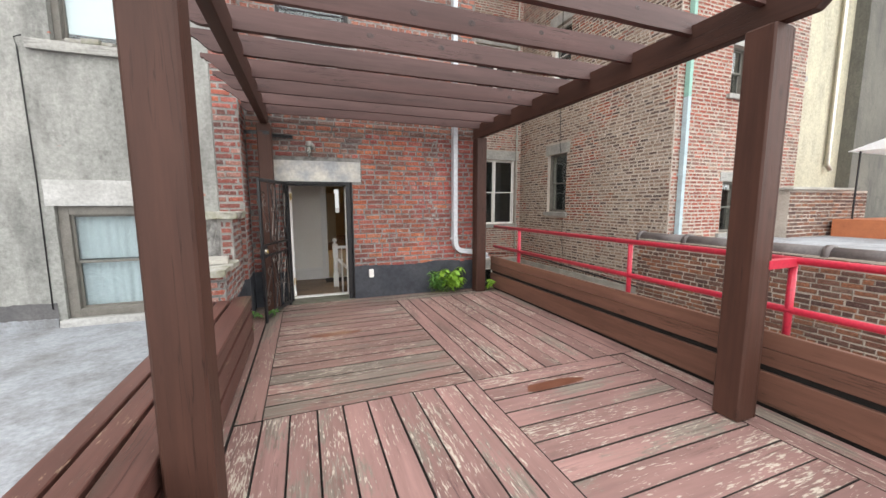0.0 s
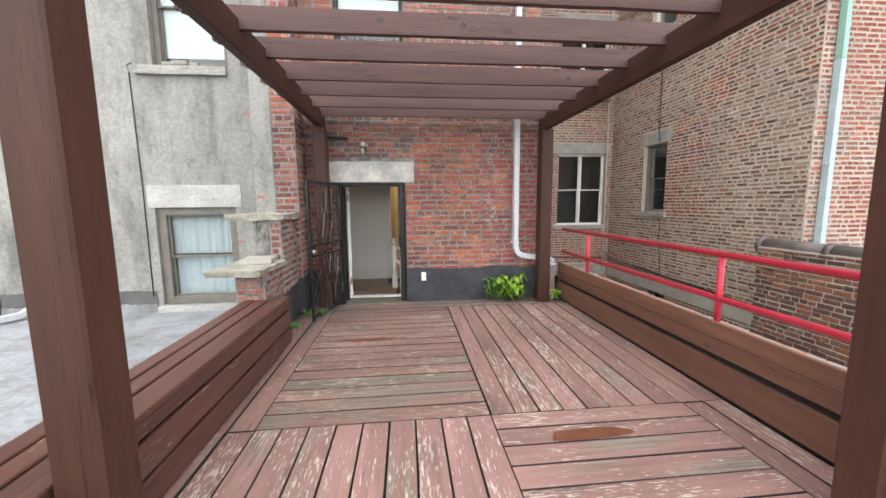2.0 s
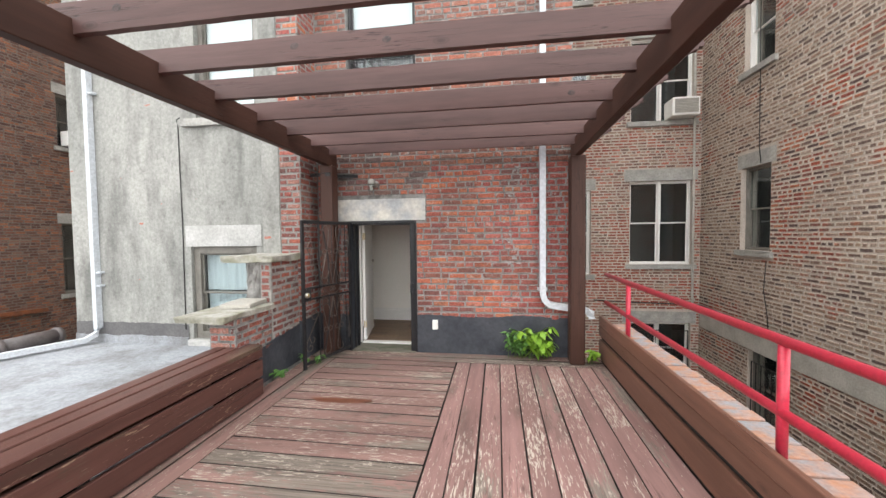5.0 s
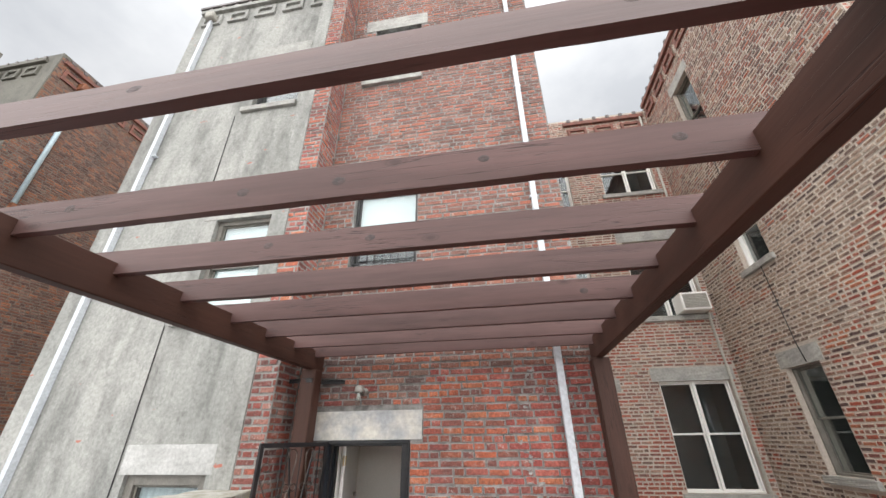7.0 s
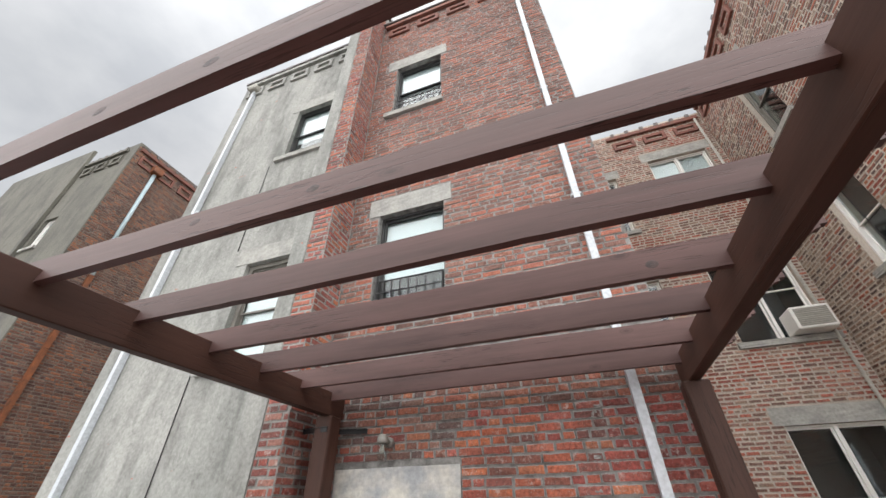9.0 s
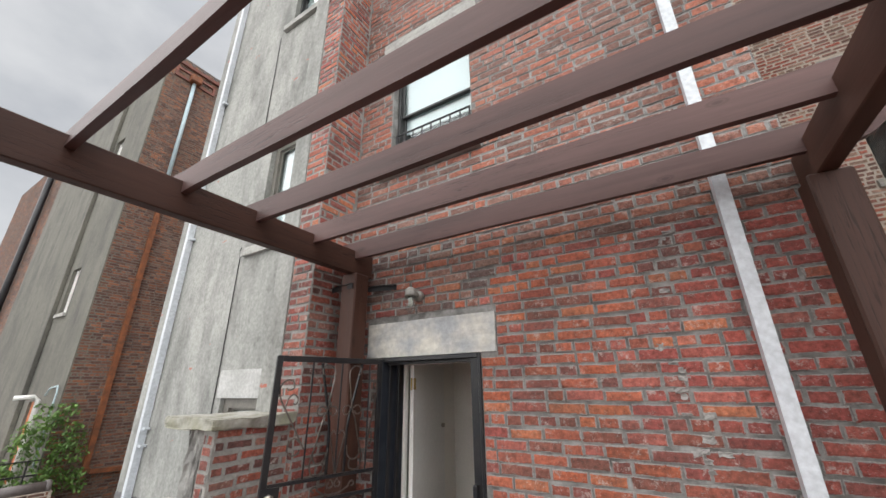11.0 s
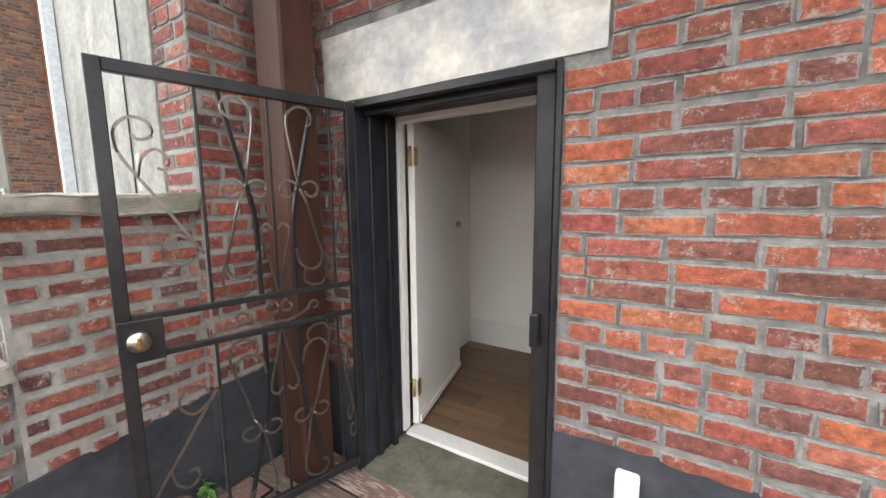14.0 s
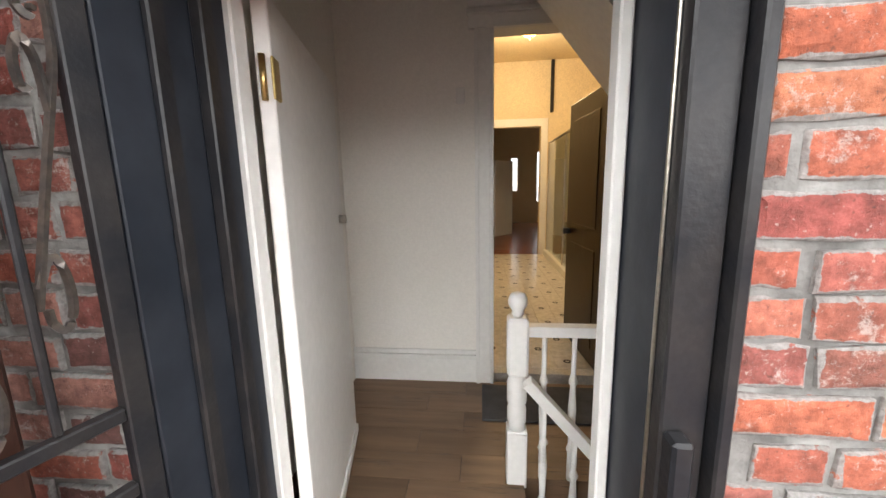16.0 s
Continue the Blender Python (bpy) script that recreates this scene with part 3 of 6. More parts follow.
M_LACE = plain("white_lace", (0.66, 0.68, 0.70), (0.50, 0.52, 0.54), 0.9, 0, 30.0, 90.0, 0.1)
M_MOSSY = plain("mossy_stone", (0.43, 0.415, 0.38), (0.24, 0.235, 0.175), 0.85, 0, 5.0, 26.0, 0.5, 0.01)
M_CORNICE = plain("sooty_brick_panel", (0.24, 0.095, 0.07), (0.15, 0.075, 0.06), 0.85)
M_GREYMETAL = plain("grey_cast_metal", (0.34, 0.33, 0.30), (0.25, 0.24, 0.22), 0.5, 0.4)
M_JAR = glass_material("lamp_jar_glass")
M_STAIN = plain("wet_brown_stain", (0.125, 0.045, 0.025), (0.16, 0.065, 0.04), 0.3, 0, 8.0, 60.0, 0.1)
M_LEDGE = plain("weathered_ledge_brick", (0.40, 0.20, 0.12), (0.26, 0.26, 0.27), 0.85, 0, 7.0, 40.0, 0.4)
M_HALLWOOD = painted_wood("dark_wood_plank", (0.23, 0.145, 0.088), (0.2, 0.14, 0.1), (0.04, 0.03, 0.02), 0.0, 0.4)
M_STEPWOOD = painted_wood("varnished_wood", (0.26, 0.085, 0.03), (0.2, 0.1, 0.05), (0.1, 0.04, 0.02), 0.0, 0.25)
M_GREYMAT = plain("grey_rubber_mat", (0.07, 0.07, 0.075), (0.05, 0.05, 0.055), 0.9, 0, 10, 120, 0.5)
M_GROUT = plain("grey_grout", (0.66, 0.63, 0.57))
M_TILE = plain("white_floor_tile", (0.72, 0.70, 0.66), (0.68, 0.66, 0.62), 0.2, 0, 2.0, 20.0, 0.02)
M_WARMWALL = plain("cream_bathroom_paint", (0.76, 0.64, 0.42), (0.72, 0.60, 0.40), 0.6, 0, 2.0, 60.0, 0.05)
M_REDWOOD = painted_wood("dark_red_brown_door", (0.018, 0.0055, 0.0035), (0.1, 0.05, 0.03), (0.03, 0.01, 0.01), 0.0, 0.3)
M_SCROLL = plain("worn_wrought_iron", (0.13, 0.12, 0.115), (0.20, 0.165, 0.14), 0.32, 0.75, 25.0, 90.0, 0.2)
M_STEM = plain("green_stem", (0.10, 0.16, 0.04))
M_LEAFLIGHT = plain("bright_green_leaf", (0.26, 0.44, 0.04), (0.17, 0.33, 0.035), 0.45, 0, 20, 90, 0.1)
M_LEAFDARK = plain("dark_green_leaf", (0.11, 0.24, 0.05), (0.07, 0.17, 0.035), 0.45, 0, 20, 90, 0.1)
M_LEAFIVY = plain("ivy_leaf", (0.12, 0.22, 0.035), (0.06, 0.13, 0.025), 0.5, 0, 5, 60, 0.1)
M_TEAL = plain("teal_plastic", (0.02, 0.19, 0.25), (0.02, 0.16, 0.21), 0.4)
M_LAMPGLOW, _n, _l, _b = graph("amber_lamp_glass")
_b.inputs["Base Color"].default_value = (0.8, 0.45, 0.1, 1)
_b.inputs["Emission Color"].default_value, _b.inputs["Emission Strength"].default_value = (1.0, 0.55, 0.12, 1), 0.35
M_PALE = plain("whitewashed_stone", (0.50, 0.495, 0.475), (0.40, 0.395, 0.375), 0.8, 0, 2.5, 30.0, 0.3)
M_SILL = plain("dark_mossy_threshold", (0.17, 0.155, 0.125), (0.10, 0.105, 0.07), 0.85, 0, 9.0, 35.0, 0.6, 0.01)
M_GREYCOAT = plain("dark_grey_flashing", (0.13, 0.125, 0.125), (0.09, 0.088, 0.09), 0.7, 0, 3.0, 30.0, 0.4)
M_BLACKGLOSS = plain("black_gloss_frame_paint", (0.017, 0.021, 0.029), (0.032, 0.037, 0.047), 0.42, 0, 3.0, 14.0, 0.25, 0.004, 0.25)
M_MORTAR_PALE = plain("limey_mortar", (0.36, 0.345, 0.32), (0.22, 0.215, 0.20), 0.9, 0, 5.0, 45.0, 0.6, 0.006)
M_LUMP = plain("old_lime_mortar", (0.38, 0.365, 0.345), (0.20, 0.195, 0.185), 0.9, 0, 14.0, 70.0, 0.7, 0.006)
M_PIPE = plain("white_enamel_pipe", (0.60, 0.63, 0.66), (0.52, 0.55, 0.58), 0.45, 0, 3.0, 30.0, 0.1)
M_DECK_OLD = painted_wood("weathered_deck_board", (0.25, 0.15, 0.13), (0.50, 0.435, 0.36), (0.06, 0.056, 0.042), 0.10, 0.5, 0.115)
M_UPPER = brick_material("brown_red_brick", UPPER, False, None, 0.5, 0.4)
M_MORTAR_SOOT = plain("black_sooty_mortar", (0.17, 0.135, 0.115), (0.11, 0.09, 0.08), 0.9, 0, 1.2, 40.0, 0.5, 0.006)

# ---- the large structure ----
RNG = random.Random(7)
tagged(part("ground", boxed(-600, 600, -600, 600, -3.9, -3.6, 0), M_GROUND), "grey concrete yard ground below the roofs", "ground", kind="structure")
tagged(part("building_base", boxed(-1.0, 3.82, -7, 6.48, -3.6, -0.14, 0), M_MORTAR_DARK), "brick extension carrying the wooden deck", "building", kind="structure")

# main house wall with the door
DOOR = (-0.17, 0.86, 0.0, 1.985)
MAIN = facing("-y", 0, 6.486)
MW2, MW3 = (-0.18, 0.88, 4.06, 5.74), (-0.15, 0.87, 8.42, 10.08)
wall_main = wall("wall_main", MAIN, -0.68, 3.1, -3.6, 12.45, [DOOR, MW2, MW3], 0.34, M_MORTAR, "old red brick house wall with grey mortar")
door_lintel = part("lintel", rough_block(MAIN, -0.36, 1.005, 1.987, 2.31, -0.2, 0.016, RNG, 0.002), M_LINTEL, wall_main, "pale painted stone lintel")
sash_window(MAIN, *MW2, "black sash window with a low iron guard in the brick wall", M_BLACKFRAME, (-0.36, 1.0, 5.742, 6.09), (-0.32, 0.98, 3.95, 4.058), bars=0.5, blind=0.62)
sash_window(MAIN, *MW3, "black sash window with a low iron guard near the roof", M_BLACKFRAME, (-0.38, 1.0, 10.082, 10.45), (-0.32, 0.9, 8.3, 8.418), bars=0.45, blind=0.5)
part("wall_side", boxed(2.8, 3.1, 6.83, 11.4, -3.6, 12.4, 0), M_MORTAR_DARK).name = "wall_side"
tagged(bpy.data.objects["wall_side"], "brick side wall of the house facing the light well", "wall", kind="structure")
part("coping", boxed(-0.7, 3.16, 6.40, 6.85, 12.45, 12.52, 0.01), M_COPING, wall_main)

# brick pier that runs up the corner, and the grey rendered house beside it
pilaster = tagged(part("wall_pilaster", boxed(-1.25, -0.686, 5.978, 6.80, -3.6, 13.2, 0), M_MORTAR_PALE, None, "brick pier running up the corner of the house"), category="wall", kind="structure")
part("coping", boxed(-1.32, -0.62, 5.90, 6.85, 13.2, 13.4, 0.02), M_COPING, pilaster)
part("render_coat", boxed(-1.265, -1.0, 5.962, 6.66, -3.6, 13.15, 0.004), M_STUCCO, pilaster, "cracked grey render coat")
GREY = facing("-y", 0, 6.62)
GW1, GW2, GW3 = (-3.05, -1.84, 0.04, 1.61), (-2.87, -1.79, 3.72, 5.54), (-2.915, -1.85, 8.38, 10.07)
wall_grey = wall("wall_grey", GREY, -5.40, -1.266, -3.6, 12.62, [GW1, GW2, GW3], 0.33, M_STUCCO, "weathered grey rendered house wall with chipped paint")
tagged(part("wall_grey_side", boxed(-5.40, -5.1, 6.96, 13.5, -3.6, 12.5, 0), M_MORTAR_DARK), "side wall of the grey rendered house", "wall", kind="structure")
part("coping", boxed(-5.46, -1.27, 6.55, 7.0, 12.62, 12.71, 0.01), M_COPING, wall_grey)
sash_window(GREY, *GW1, "grey-brown sash window with white lace curtains", M_GREYFRAME, (-3.135, -1.742, 1.612, 1.96), (-3.11, -1.78, -0.115, 0.038), curtain=True, thick=0.12, deep=0.085, stone=M_PALE)
sash_window(GREY, *GW2, "grey sash window with a drawn white blind", M_GREYFRAME, (-3.11, -1.74, 5.542, 5.89), (-3.10, -1.81, 3.595, 3.718), blind=0.85, thick=0.08)
sash_window(GREY, *GW3, "black sash window high in the grey wall", M_BLACKFRAME, (-3.11, -1.79, 10.072, 10.43), (-3.10, -1.83, 8.26, 8.378), blind=0.6)

# light well: rear wall and the tall brick neighbour
REARW = facing("-y", 0, 11.4)
RW = [(5.5, 7.0, 0.93, 3.1), (5.5, 7.0, 4.62, 6.75), (5.4, 6.86, 8.35, 10.04), (3.92, 4.52, 0.65, 2.9), (5.48, 7.0, -2.0, -0.6), (4.05, 4.45, 7.8, 9.7), (4.02, 4.5, 4.4, 6.3)]
wall_rear = wall("wall_rear", REARW, 3.1, 7.2, -3.6, 11.5, RW, 0.34, M_MORTAR_DARK, "brown brick rear wall of the light well")
SIDEW = facing("-x", 7.2, 0)
SW = [(-9.82, -8.96, 1.38, 3.08), (-9.78, -8.94, 5.05, 6.7), (-9.75, -8.95, 8.25, 10.3), (-9.5, -8.72, -2.2, -0.62)]
wall_well = wall("wall_well", SIDEW, -11.4, -5.69, -3.6, 11.75, SW, 0.34, M_MORTAR_DARK, "tall weathered tan and red brick wall")
FRONTW = facing("-y", 0, 5.69)
FW = [(8.78, 9.32, 3.95, 4.95), (8.8, 9.5, 0.95, 2.1), (8.8, 9.4, 7.4, 8.6)]
wall_front = wall("wall_neighbour", FRONTW, 7.54, 11.4, -3.6, 11.75, FW, 0.34, M_MORTAR_DARK, "brown brick end wall of the neighbouring house")
for i, h in enumerate(RW):
    wide = h[1] - h[0] > 1
    sash_window(REARW, *h, "white double sash window in the brick rear wall" if wide else "narrow white sash window in the brick rear wall", M_WHITE, (h[0] - 0.14, h[1] + 0.12, h[3] + 0.002, h[3] + 0.3), (h[0] - 0.1, h[1] + 0.1, h[2] - 0.12, h[2] - 0.002), double=wide, bars=1.2 if i == 4 else False, blind=0.3 if i == 2 else 0.0)
for i, h in enumerate(SW):
    sash_window(SIDEW, *h, "grey sash window in the tall brick wall", M_GREYFRAME if i != 1 else M_WHITE, (h[0] - 0.12, h[1] + 0.12, h[3] + 0.002, h[3] + 0.29), (h[0] - 0.1, h[1] + 0.1, h[2] - 0.12, h[2] - 0.002), bars=1.3 if i == 3 else False)
for h in FW:
    sash_window(FRONTW, *h, "small sash window in the brick end wall", M_GREYFRAME, (h[0] - 0.1, h[1] + 0.1, h[3] + 0.002, h[3] + 0.2), (h[0] - 0.1, h[1] + 0.1, h[2] - 0.1, h[2] - 0.002))

# the neighbour's low roof beyond the light well
LOWW = facing("-x", 6.6, 0)
wall_low = wall("wall_low", LOWW, -5.85, 7, -3.6, 0.9, [], 0.3, M_MORTAR_DARK, "low brick parapet wall of the neighbouring roof")
tagged(part("roof_right", boxed(6.9, 30, -7, 5.69, 0.6, 0.86, 0), M_SILVER), "silver coated flat roof of the neighbouring house", "roof", kind="structure")

# silver roof beside the deck
tagged(part("roof_left", boxed(-5.75, -1.0, -7, 6.62, -0.4, -0.06, 0), M_SILVER), "silver coated flat roof beside the deck", "roof", kind="structure")
tagged(part("wall_under_roof", boxed(-5.75, -1.0, -6.9, 6.6, -3.6, -0.4, 0), M_MORTAR_DARK), "brick wall under the silver roof", "wall", kind="structure")

# houses further along the row
LEFTS = facing("+x", -10.66, 0)
LW = [(10.23, 11.05, 4.475, 6.015), (10.23, 11.05, 0.13, 2.22)]
wall_left_side = wall("wall_left_side", LEFTS, 7.34, 14.0, -3.6, 12.78, LW, 0.3, M_MORTAR_SOOT, "dark brown brick side wall of the next house")
for h in LW:
    sash_window(LEFTS, *h, "dark sash window in the brown brick wall", M_GREYFRAME, (h[0] - 0.1, h[1] + 0.1, h[3] + 0.002, h[3] + 0.3), (h[0] - 0.1, h[1] + 0.1, h[2] - 0.12, h[2] - 0.002))
LEFTF = facing("-y", 0, 7.04)
LFW = [(-13.13, -12.475, 3.815, 5.19), (-13.245, -12.585, 8.71, 9.92), (-12.97, -12.255, -0.75, 1.45)]
wall_left_front = wall("wall_left_front", LEFTF, -18.4, -10.66, -3.6, 12.78, LFW, 0.3, M_TANSTUCCO, "tan rendered rear wall of the next house")
for h in LFW[:2]:
    sash_window(LEFTF, *h, "small white window in the tan rendered wall", M_WHITE, None, (h[0] - 0.06, h[1] + 0.06, h[2] - 0.1, h[2] - 0.002))
tagged(part("wall_closing_left", boxed(-10.96, -5.1, 13.6, 13.9, -3.6, 11.8, 0), M_MORTAR_DARK), "plain wall closing the gap between houses", "wall", kind="structure")

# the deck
floor = tagged(part("floor", boxed(-0.70, 3.50, -5.0, 6.47, -0.13, -0.034, 0), M_GAPSHADE), "roof deck of worn brown painted boards", "floor", kind="structure")
BOARDS = {}


def deck_board(x0, x1, y0, y1, material):
    """One board, its length along its own x, laid along the longer side."""
    along_x = (x1 - x0) > (y1 - y0)
    a, b = (x1 - x0, y1 - y0) if along_x else (y1 - y0, x1 - x0)
    key = (round(a, 2), round(b, 3), material.name)
    if key not in BOARDS:
        me = bpy.data.meshes.new("deck_board")
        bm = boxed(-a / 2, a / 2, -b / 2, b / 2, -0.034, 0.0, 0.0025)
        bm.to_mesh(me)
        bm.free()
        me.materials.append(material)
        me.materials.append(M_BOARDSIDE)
        # sides and bevels get a darker colour, so gaps read as dark lines
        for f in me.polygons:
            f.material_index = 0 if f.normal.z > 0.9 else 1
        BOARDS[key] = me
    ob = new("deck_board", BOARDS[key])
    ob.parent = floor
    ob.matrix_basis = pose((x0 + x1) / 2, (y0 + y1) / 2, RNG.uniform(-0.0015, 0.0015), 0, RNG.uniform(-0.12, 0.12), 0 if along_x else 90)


def board_field(x0, x1, y0, y1, along_x, n, material=None):
    material = material or M_DECK
    for i in range(n):
        g = RNG.uniform(0.005, 0.013)
        if along_x:
            w = (y1 - y0) / n
            deck_board(x0 + 0.002, x1 - 0.002, y0 + i * w + g - 0.001, y0 + (i + 1) * w - 0.002, material)
        else:
            w = (x1 - x0) / n
            deck_board(x0 + i * w + g, x0 + (i + 1) * w - 0.002, y0 + 0.002, y1 - 0.002, material)


board_field(-0.27, 1.49, 3.04, 6.09, True, 16, M_DECK_OLD)
board_field(1.49, 3.46, 3.04, 6.09, False, 10)
board_field(-0.27, 1.49, -0.02, 3.04, False, 9)
board_field(1.49, 3.09, -0.02, 3.04, True, 16)
board_field(3.09, 3.46, -5.0, 3.04, False, 2)
board_field(-0.67, -0.27, 3.04, 6.09, False, 2, M_DECK_OLD)
board_field(-0.67, -0.27, -5.0, 3.04, False, 2)
board_field(-0.67, 3.46, 6.09, 6.465, True, 2, M_DECK_OLD)
board_field(-0.27, 3.09, -5.0, -0.02, True, 26)


# ---- pergola ----
def timber(bm, a, b, w, h, bevel=0.006):
    """A straight timber from a to b, its length along local x."""
    a, b = Vector(a), Vector(b)
    box(bm, -(b - a).length / 2, (b - a).length / 2, -w / 2, w / 2, -h / 2, h / 2, bevel)
    return bm


def placed(name, bm, material, parent, m, label=""):
    ob = part(name, bm, material, parent, label)
    ob.matrix_basis = m
    return ob


pergola = thing("pergola", (1.35, 4.0, 0), "brown painted timber pergola standing over the deck", "pergola")
POSTS = [(-0.40, 1.915), (-0.40, 6.275), (3.115, 1.84), (3.115, 6.265)]
for x, y in POSTS:
    post = placed("post", boxed(-1.395, 1.395, -0.096, 0.096, -0.096, 0.096, 0.012), M_POST, pergola, pose(x, y, 1.395, 0, -90, 0))
part("facing_board", boxed(3.212, 3.236, 1.75, 1.93, 0.0, 2.78, 0.004), M_POST, pergola)
BEAM_Z = (2.79, 3.03)
for x0, x1, y0, name in ((-0.44, -0.35, 1.35, "beam"), (3.07, 3.16, 1.45, "beam")):
    bm = bmesh.new()
    L = 6.46 - y0
    prof = [(0, 0.24), (0, 0.13), (0.13, 0.0), (L, 0.0), (L, 0.24)]
    a = [bm.verts.new((p - L / 2, -(x1 - x0) / 2, q - 0.12)) for p, q in prof]
    b = [bm.verts.new((p - L / 2, (x1 - x0) / 2, q - 0.12)) for p, q in prof]
    bm.faces.new(a)
    bm.faces.new(b[::-1])
    for i in range(5):
        bm.faces.new((a[i], b[i], b[(i + 1) % 5], a[(i + 1) % 5]))
    bmesh.ops.recalc_face_normals(bm, faces=bm.faces[:])
    bmesh.ops.bevel(bm, geom=bm.edges[:], offset=0.006, segments=1, affect="EDGES")
    placed("beam", bm, M_POST, pergola, pose((x0 + x1) / 2, y0 + L / 2, 2.91, 0, 0, 90))
RAFTERS = [(1.85, -3), (2.36, -9), (2.94, 1), (3.48, -6), (4.01, -5), (4.585, 1), (5.12, 0), (5.67, -1), (6.19, 1)]


def rafter_mesh(seed):
    """A rafter with stepped scroll tails and ragged, slightly bowed edges, its length along x."""
    x0, x1, h = -0.80, 3.52, 0.178
    tail = [(0.0, h), (0.0, 0.135), (0.035, 0.135), (0.035, 0.115), (0.06, 0.112), (0.10, 0.09), (0.135, 0.055), (0.175, 0.022), (0.21, 0.006), (0.24, 0.0)]
    steps = [x0 + 0.28 + i * 0.085 for i in range(45)]
    rag = lambda x, k: 0.004 * noise.noise(Vector((x * 2.1, seed * 7.3, k))) + 0.012 * max(0.0, noise.noise(Vector((x * 6.0, seed * 3.7, k + 5))) - 0.35)
    under = [(x, rag(x, 0.0)) for x in steps]
    over = [(x, h - rag(x, 9.0)) for x in steps[::-1]]
    prof = [(x0 + p, q) for p, q in tail] + under + [(x1 - p, q) for p, q in tail[::-1]] + over
    bm = bmesh.new()
    mid = (x0 + x1) / 2
    bow = lambda x: 0.014 * noise.noise(Vector((x * 0.55, seed * 1.9, 3.0)))
    a = [bm.verts.new((p - mid, bow(p) - 0.022, q)) for p, q in prof]
    b = [bm.verts.new((p - mid, bow(p) + 0.022, q + 0.002 * noise.noise(Vector((p * 9, seed, 1))))) for p, q in prof]
    k = len(prof)
    bm.faces.new(a)
    bm.faces.new(b[::-1])
    for i in range(k):
        bm.faces.new((a[i], b[i], b[(i + 1) % k], a[(i + 1) % k]))
    bmesh.ops.recalc_face_normals(bm, faces=bm.faces[:])
    bmesh.ops.triangulate(bm, faces=[f for f in bm.faces if len(f.verts) > 4])
    return bm, mid


def knot_mesh(r):
    """A knot that stands a little out of the timber, with a cracked heart."""
    bm = bmesh.new()
    rows = [(1.3, 0.0), (1.0, 0.0012), (0.85, 0.002), (0.62, 0.0008), (0.45, 0.002), (0.2, 0.001), (0.02, 0.0003)]
    rings = [[bm.verts.new((r * q * 1.35 * math.cos(2 * math.pi * k / 14), -d, r * q * math.sin(2 * math.pi * k / 14))) for k in range(14)] for q, d in rows]
    for u, v in zip(rings, rings[1:]):
        for k in range(14):
            bm.faces.new((u[k], u[(k + 1) % 14], v[(k + 1) % 14], v[k]))
    bm.faces.new(rings[-1])
    bmesh.ops.recalc_face_normals(bm, faces=bm.faces[:])
    return bm


KNOTS = {1: (0.9, 2.5), 2: (-0.05, 0.93, 1.40, 2.05, 2.82), 3: (0.7, 1.35), 5: (2.72,)}
for i, (y, lean) in enumerate(RAFTERS):
    bm, mid = rafter_mesh(i)
    rafter = placed("rafter", bm, M_RAFTER, pergola, pose(mid, y + 0.022, 2.945 + RNG.uniform(-0.006, 0.006), lean + RNG.uniform(-0.5, 0.5), 0, RNG.uniform(-0.15, 0.15)))
    for x in KNOTS.get(i, ()):
        knot = part("knot", knot_mesh(RNG.uniform(0.014, 0.021)), M_KNOT, rafter, "dark cracked knot", True)
        knot.location = (x - mid, 0.014 * noise.noise(Vector((x * 0.55, i * 1.9, 3.0))) - 0.0215, RNG.uniform(0.07, 0.12))

# ---- bench along the silver roof ----
bench = thing("bench", (-0.8, 1.0, 0), "long built-in bench of brown painted planks with gaps", "bench")
BY0, BY1 = -4.5, 4.80


def plank(name, x0, x1, y0, y1, z0, z1, material, parent, bevel=0.006):
    L, w, h = y1 - y0, x1 - x0, z1 - z0
    return placed(name, boxed(-L / 2, L / 2, -w / 2, w / 2, -h / 2, h / 2, bevel), material, parent, pose((x0 + x1) / 2, (y0 + y1) / 2, (z0 + z1) / 2, 0, 0, 90))


for x0, x1 in ((-0.688, -0.515), (-0.832, -0.712), (-0.972, -0.854)):
    plank("top_plank", x0, x1, BY0, BY1 if x1 > -0.6 else 4.665, 0.53, 0.572, M_BENCH, bench)
for z0, z1 in ((0.435, 0.528), (0.225, 0.405), (0.02, 0.195)):
    plank("front_plank", -0.56, -0.52, BY0, BY1, z0, z1, M_BENCH, bench)
for z0, z1 in ((0.36, 0.528), (0.16, 0.34), (0.0, 0.14)):
    plank("back_plank", -0.955, -0.915, BY0, 4.66, z0, z1, M_BENCH, bench)
for z0, z1 in ((0.36, 0.528), (0.16, 0.34), (0.0, 0.14)):
    part("end_plank", boxed(-0.70, -0.56, BY1 - 0.04, BY1, z0, z1, 0.005), M_BENCH, bench)
# legs share the near-black gap shade colour
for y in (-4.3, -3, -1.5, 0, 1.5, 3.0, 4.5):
    part("frame_leg", boxed(-0.91, -0.565, y, y + 0.08, 0.0, 0.528, 0.004), M_GAPSHADE, bench)

# ---- plank parapet and brick ledge on the light-well side ----
parapet = thing("plank_parapet", (3.48, 1.0, 0), "low parapet of brown painted planks along the deck", "parapet")
for z0, z1 in ((0.485, 0.62), (0.345, 0.482), (0.03, 0.29)):
    plank("parapet_plank", 3.45, 3.49, -5.0, 6.44, z0, z1, M_PARAPET, parapet, 0.005)
# added sheet, painted black so the plank gaps look shaded
part("backing", boxed(3.491, 3.497, -5.0, 6.44, -0.03, 0.6, 0.0), M_GAPSHADE, parapet, "added black sheet for the shade between the planks")
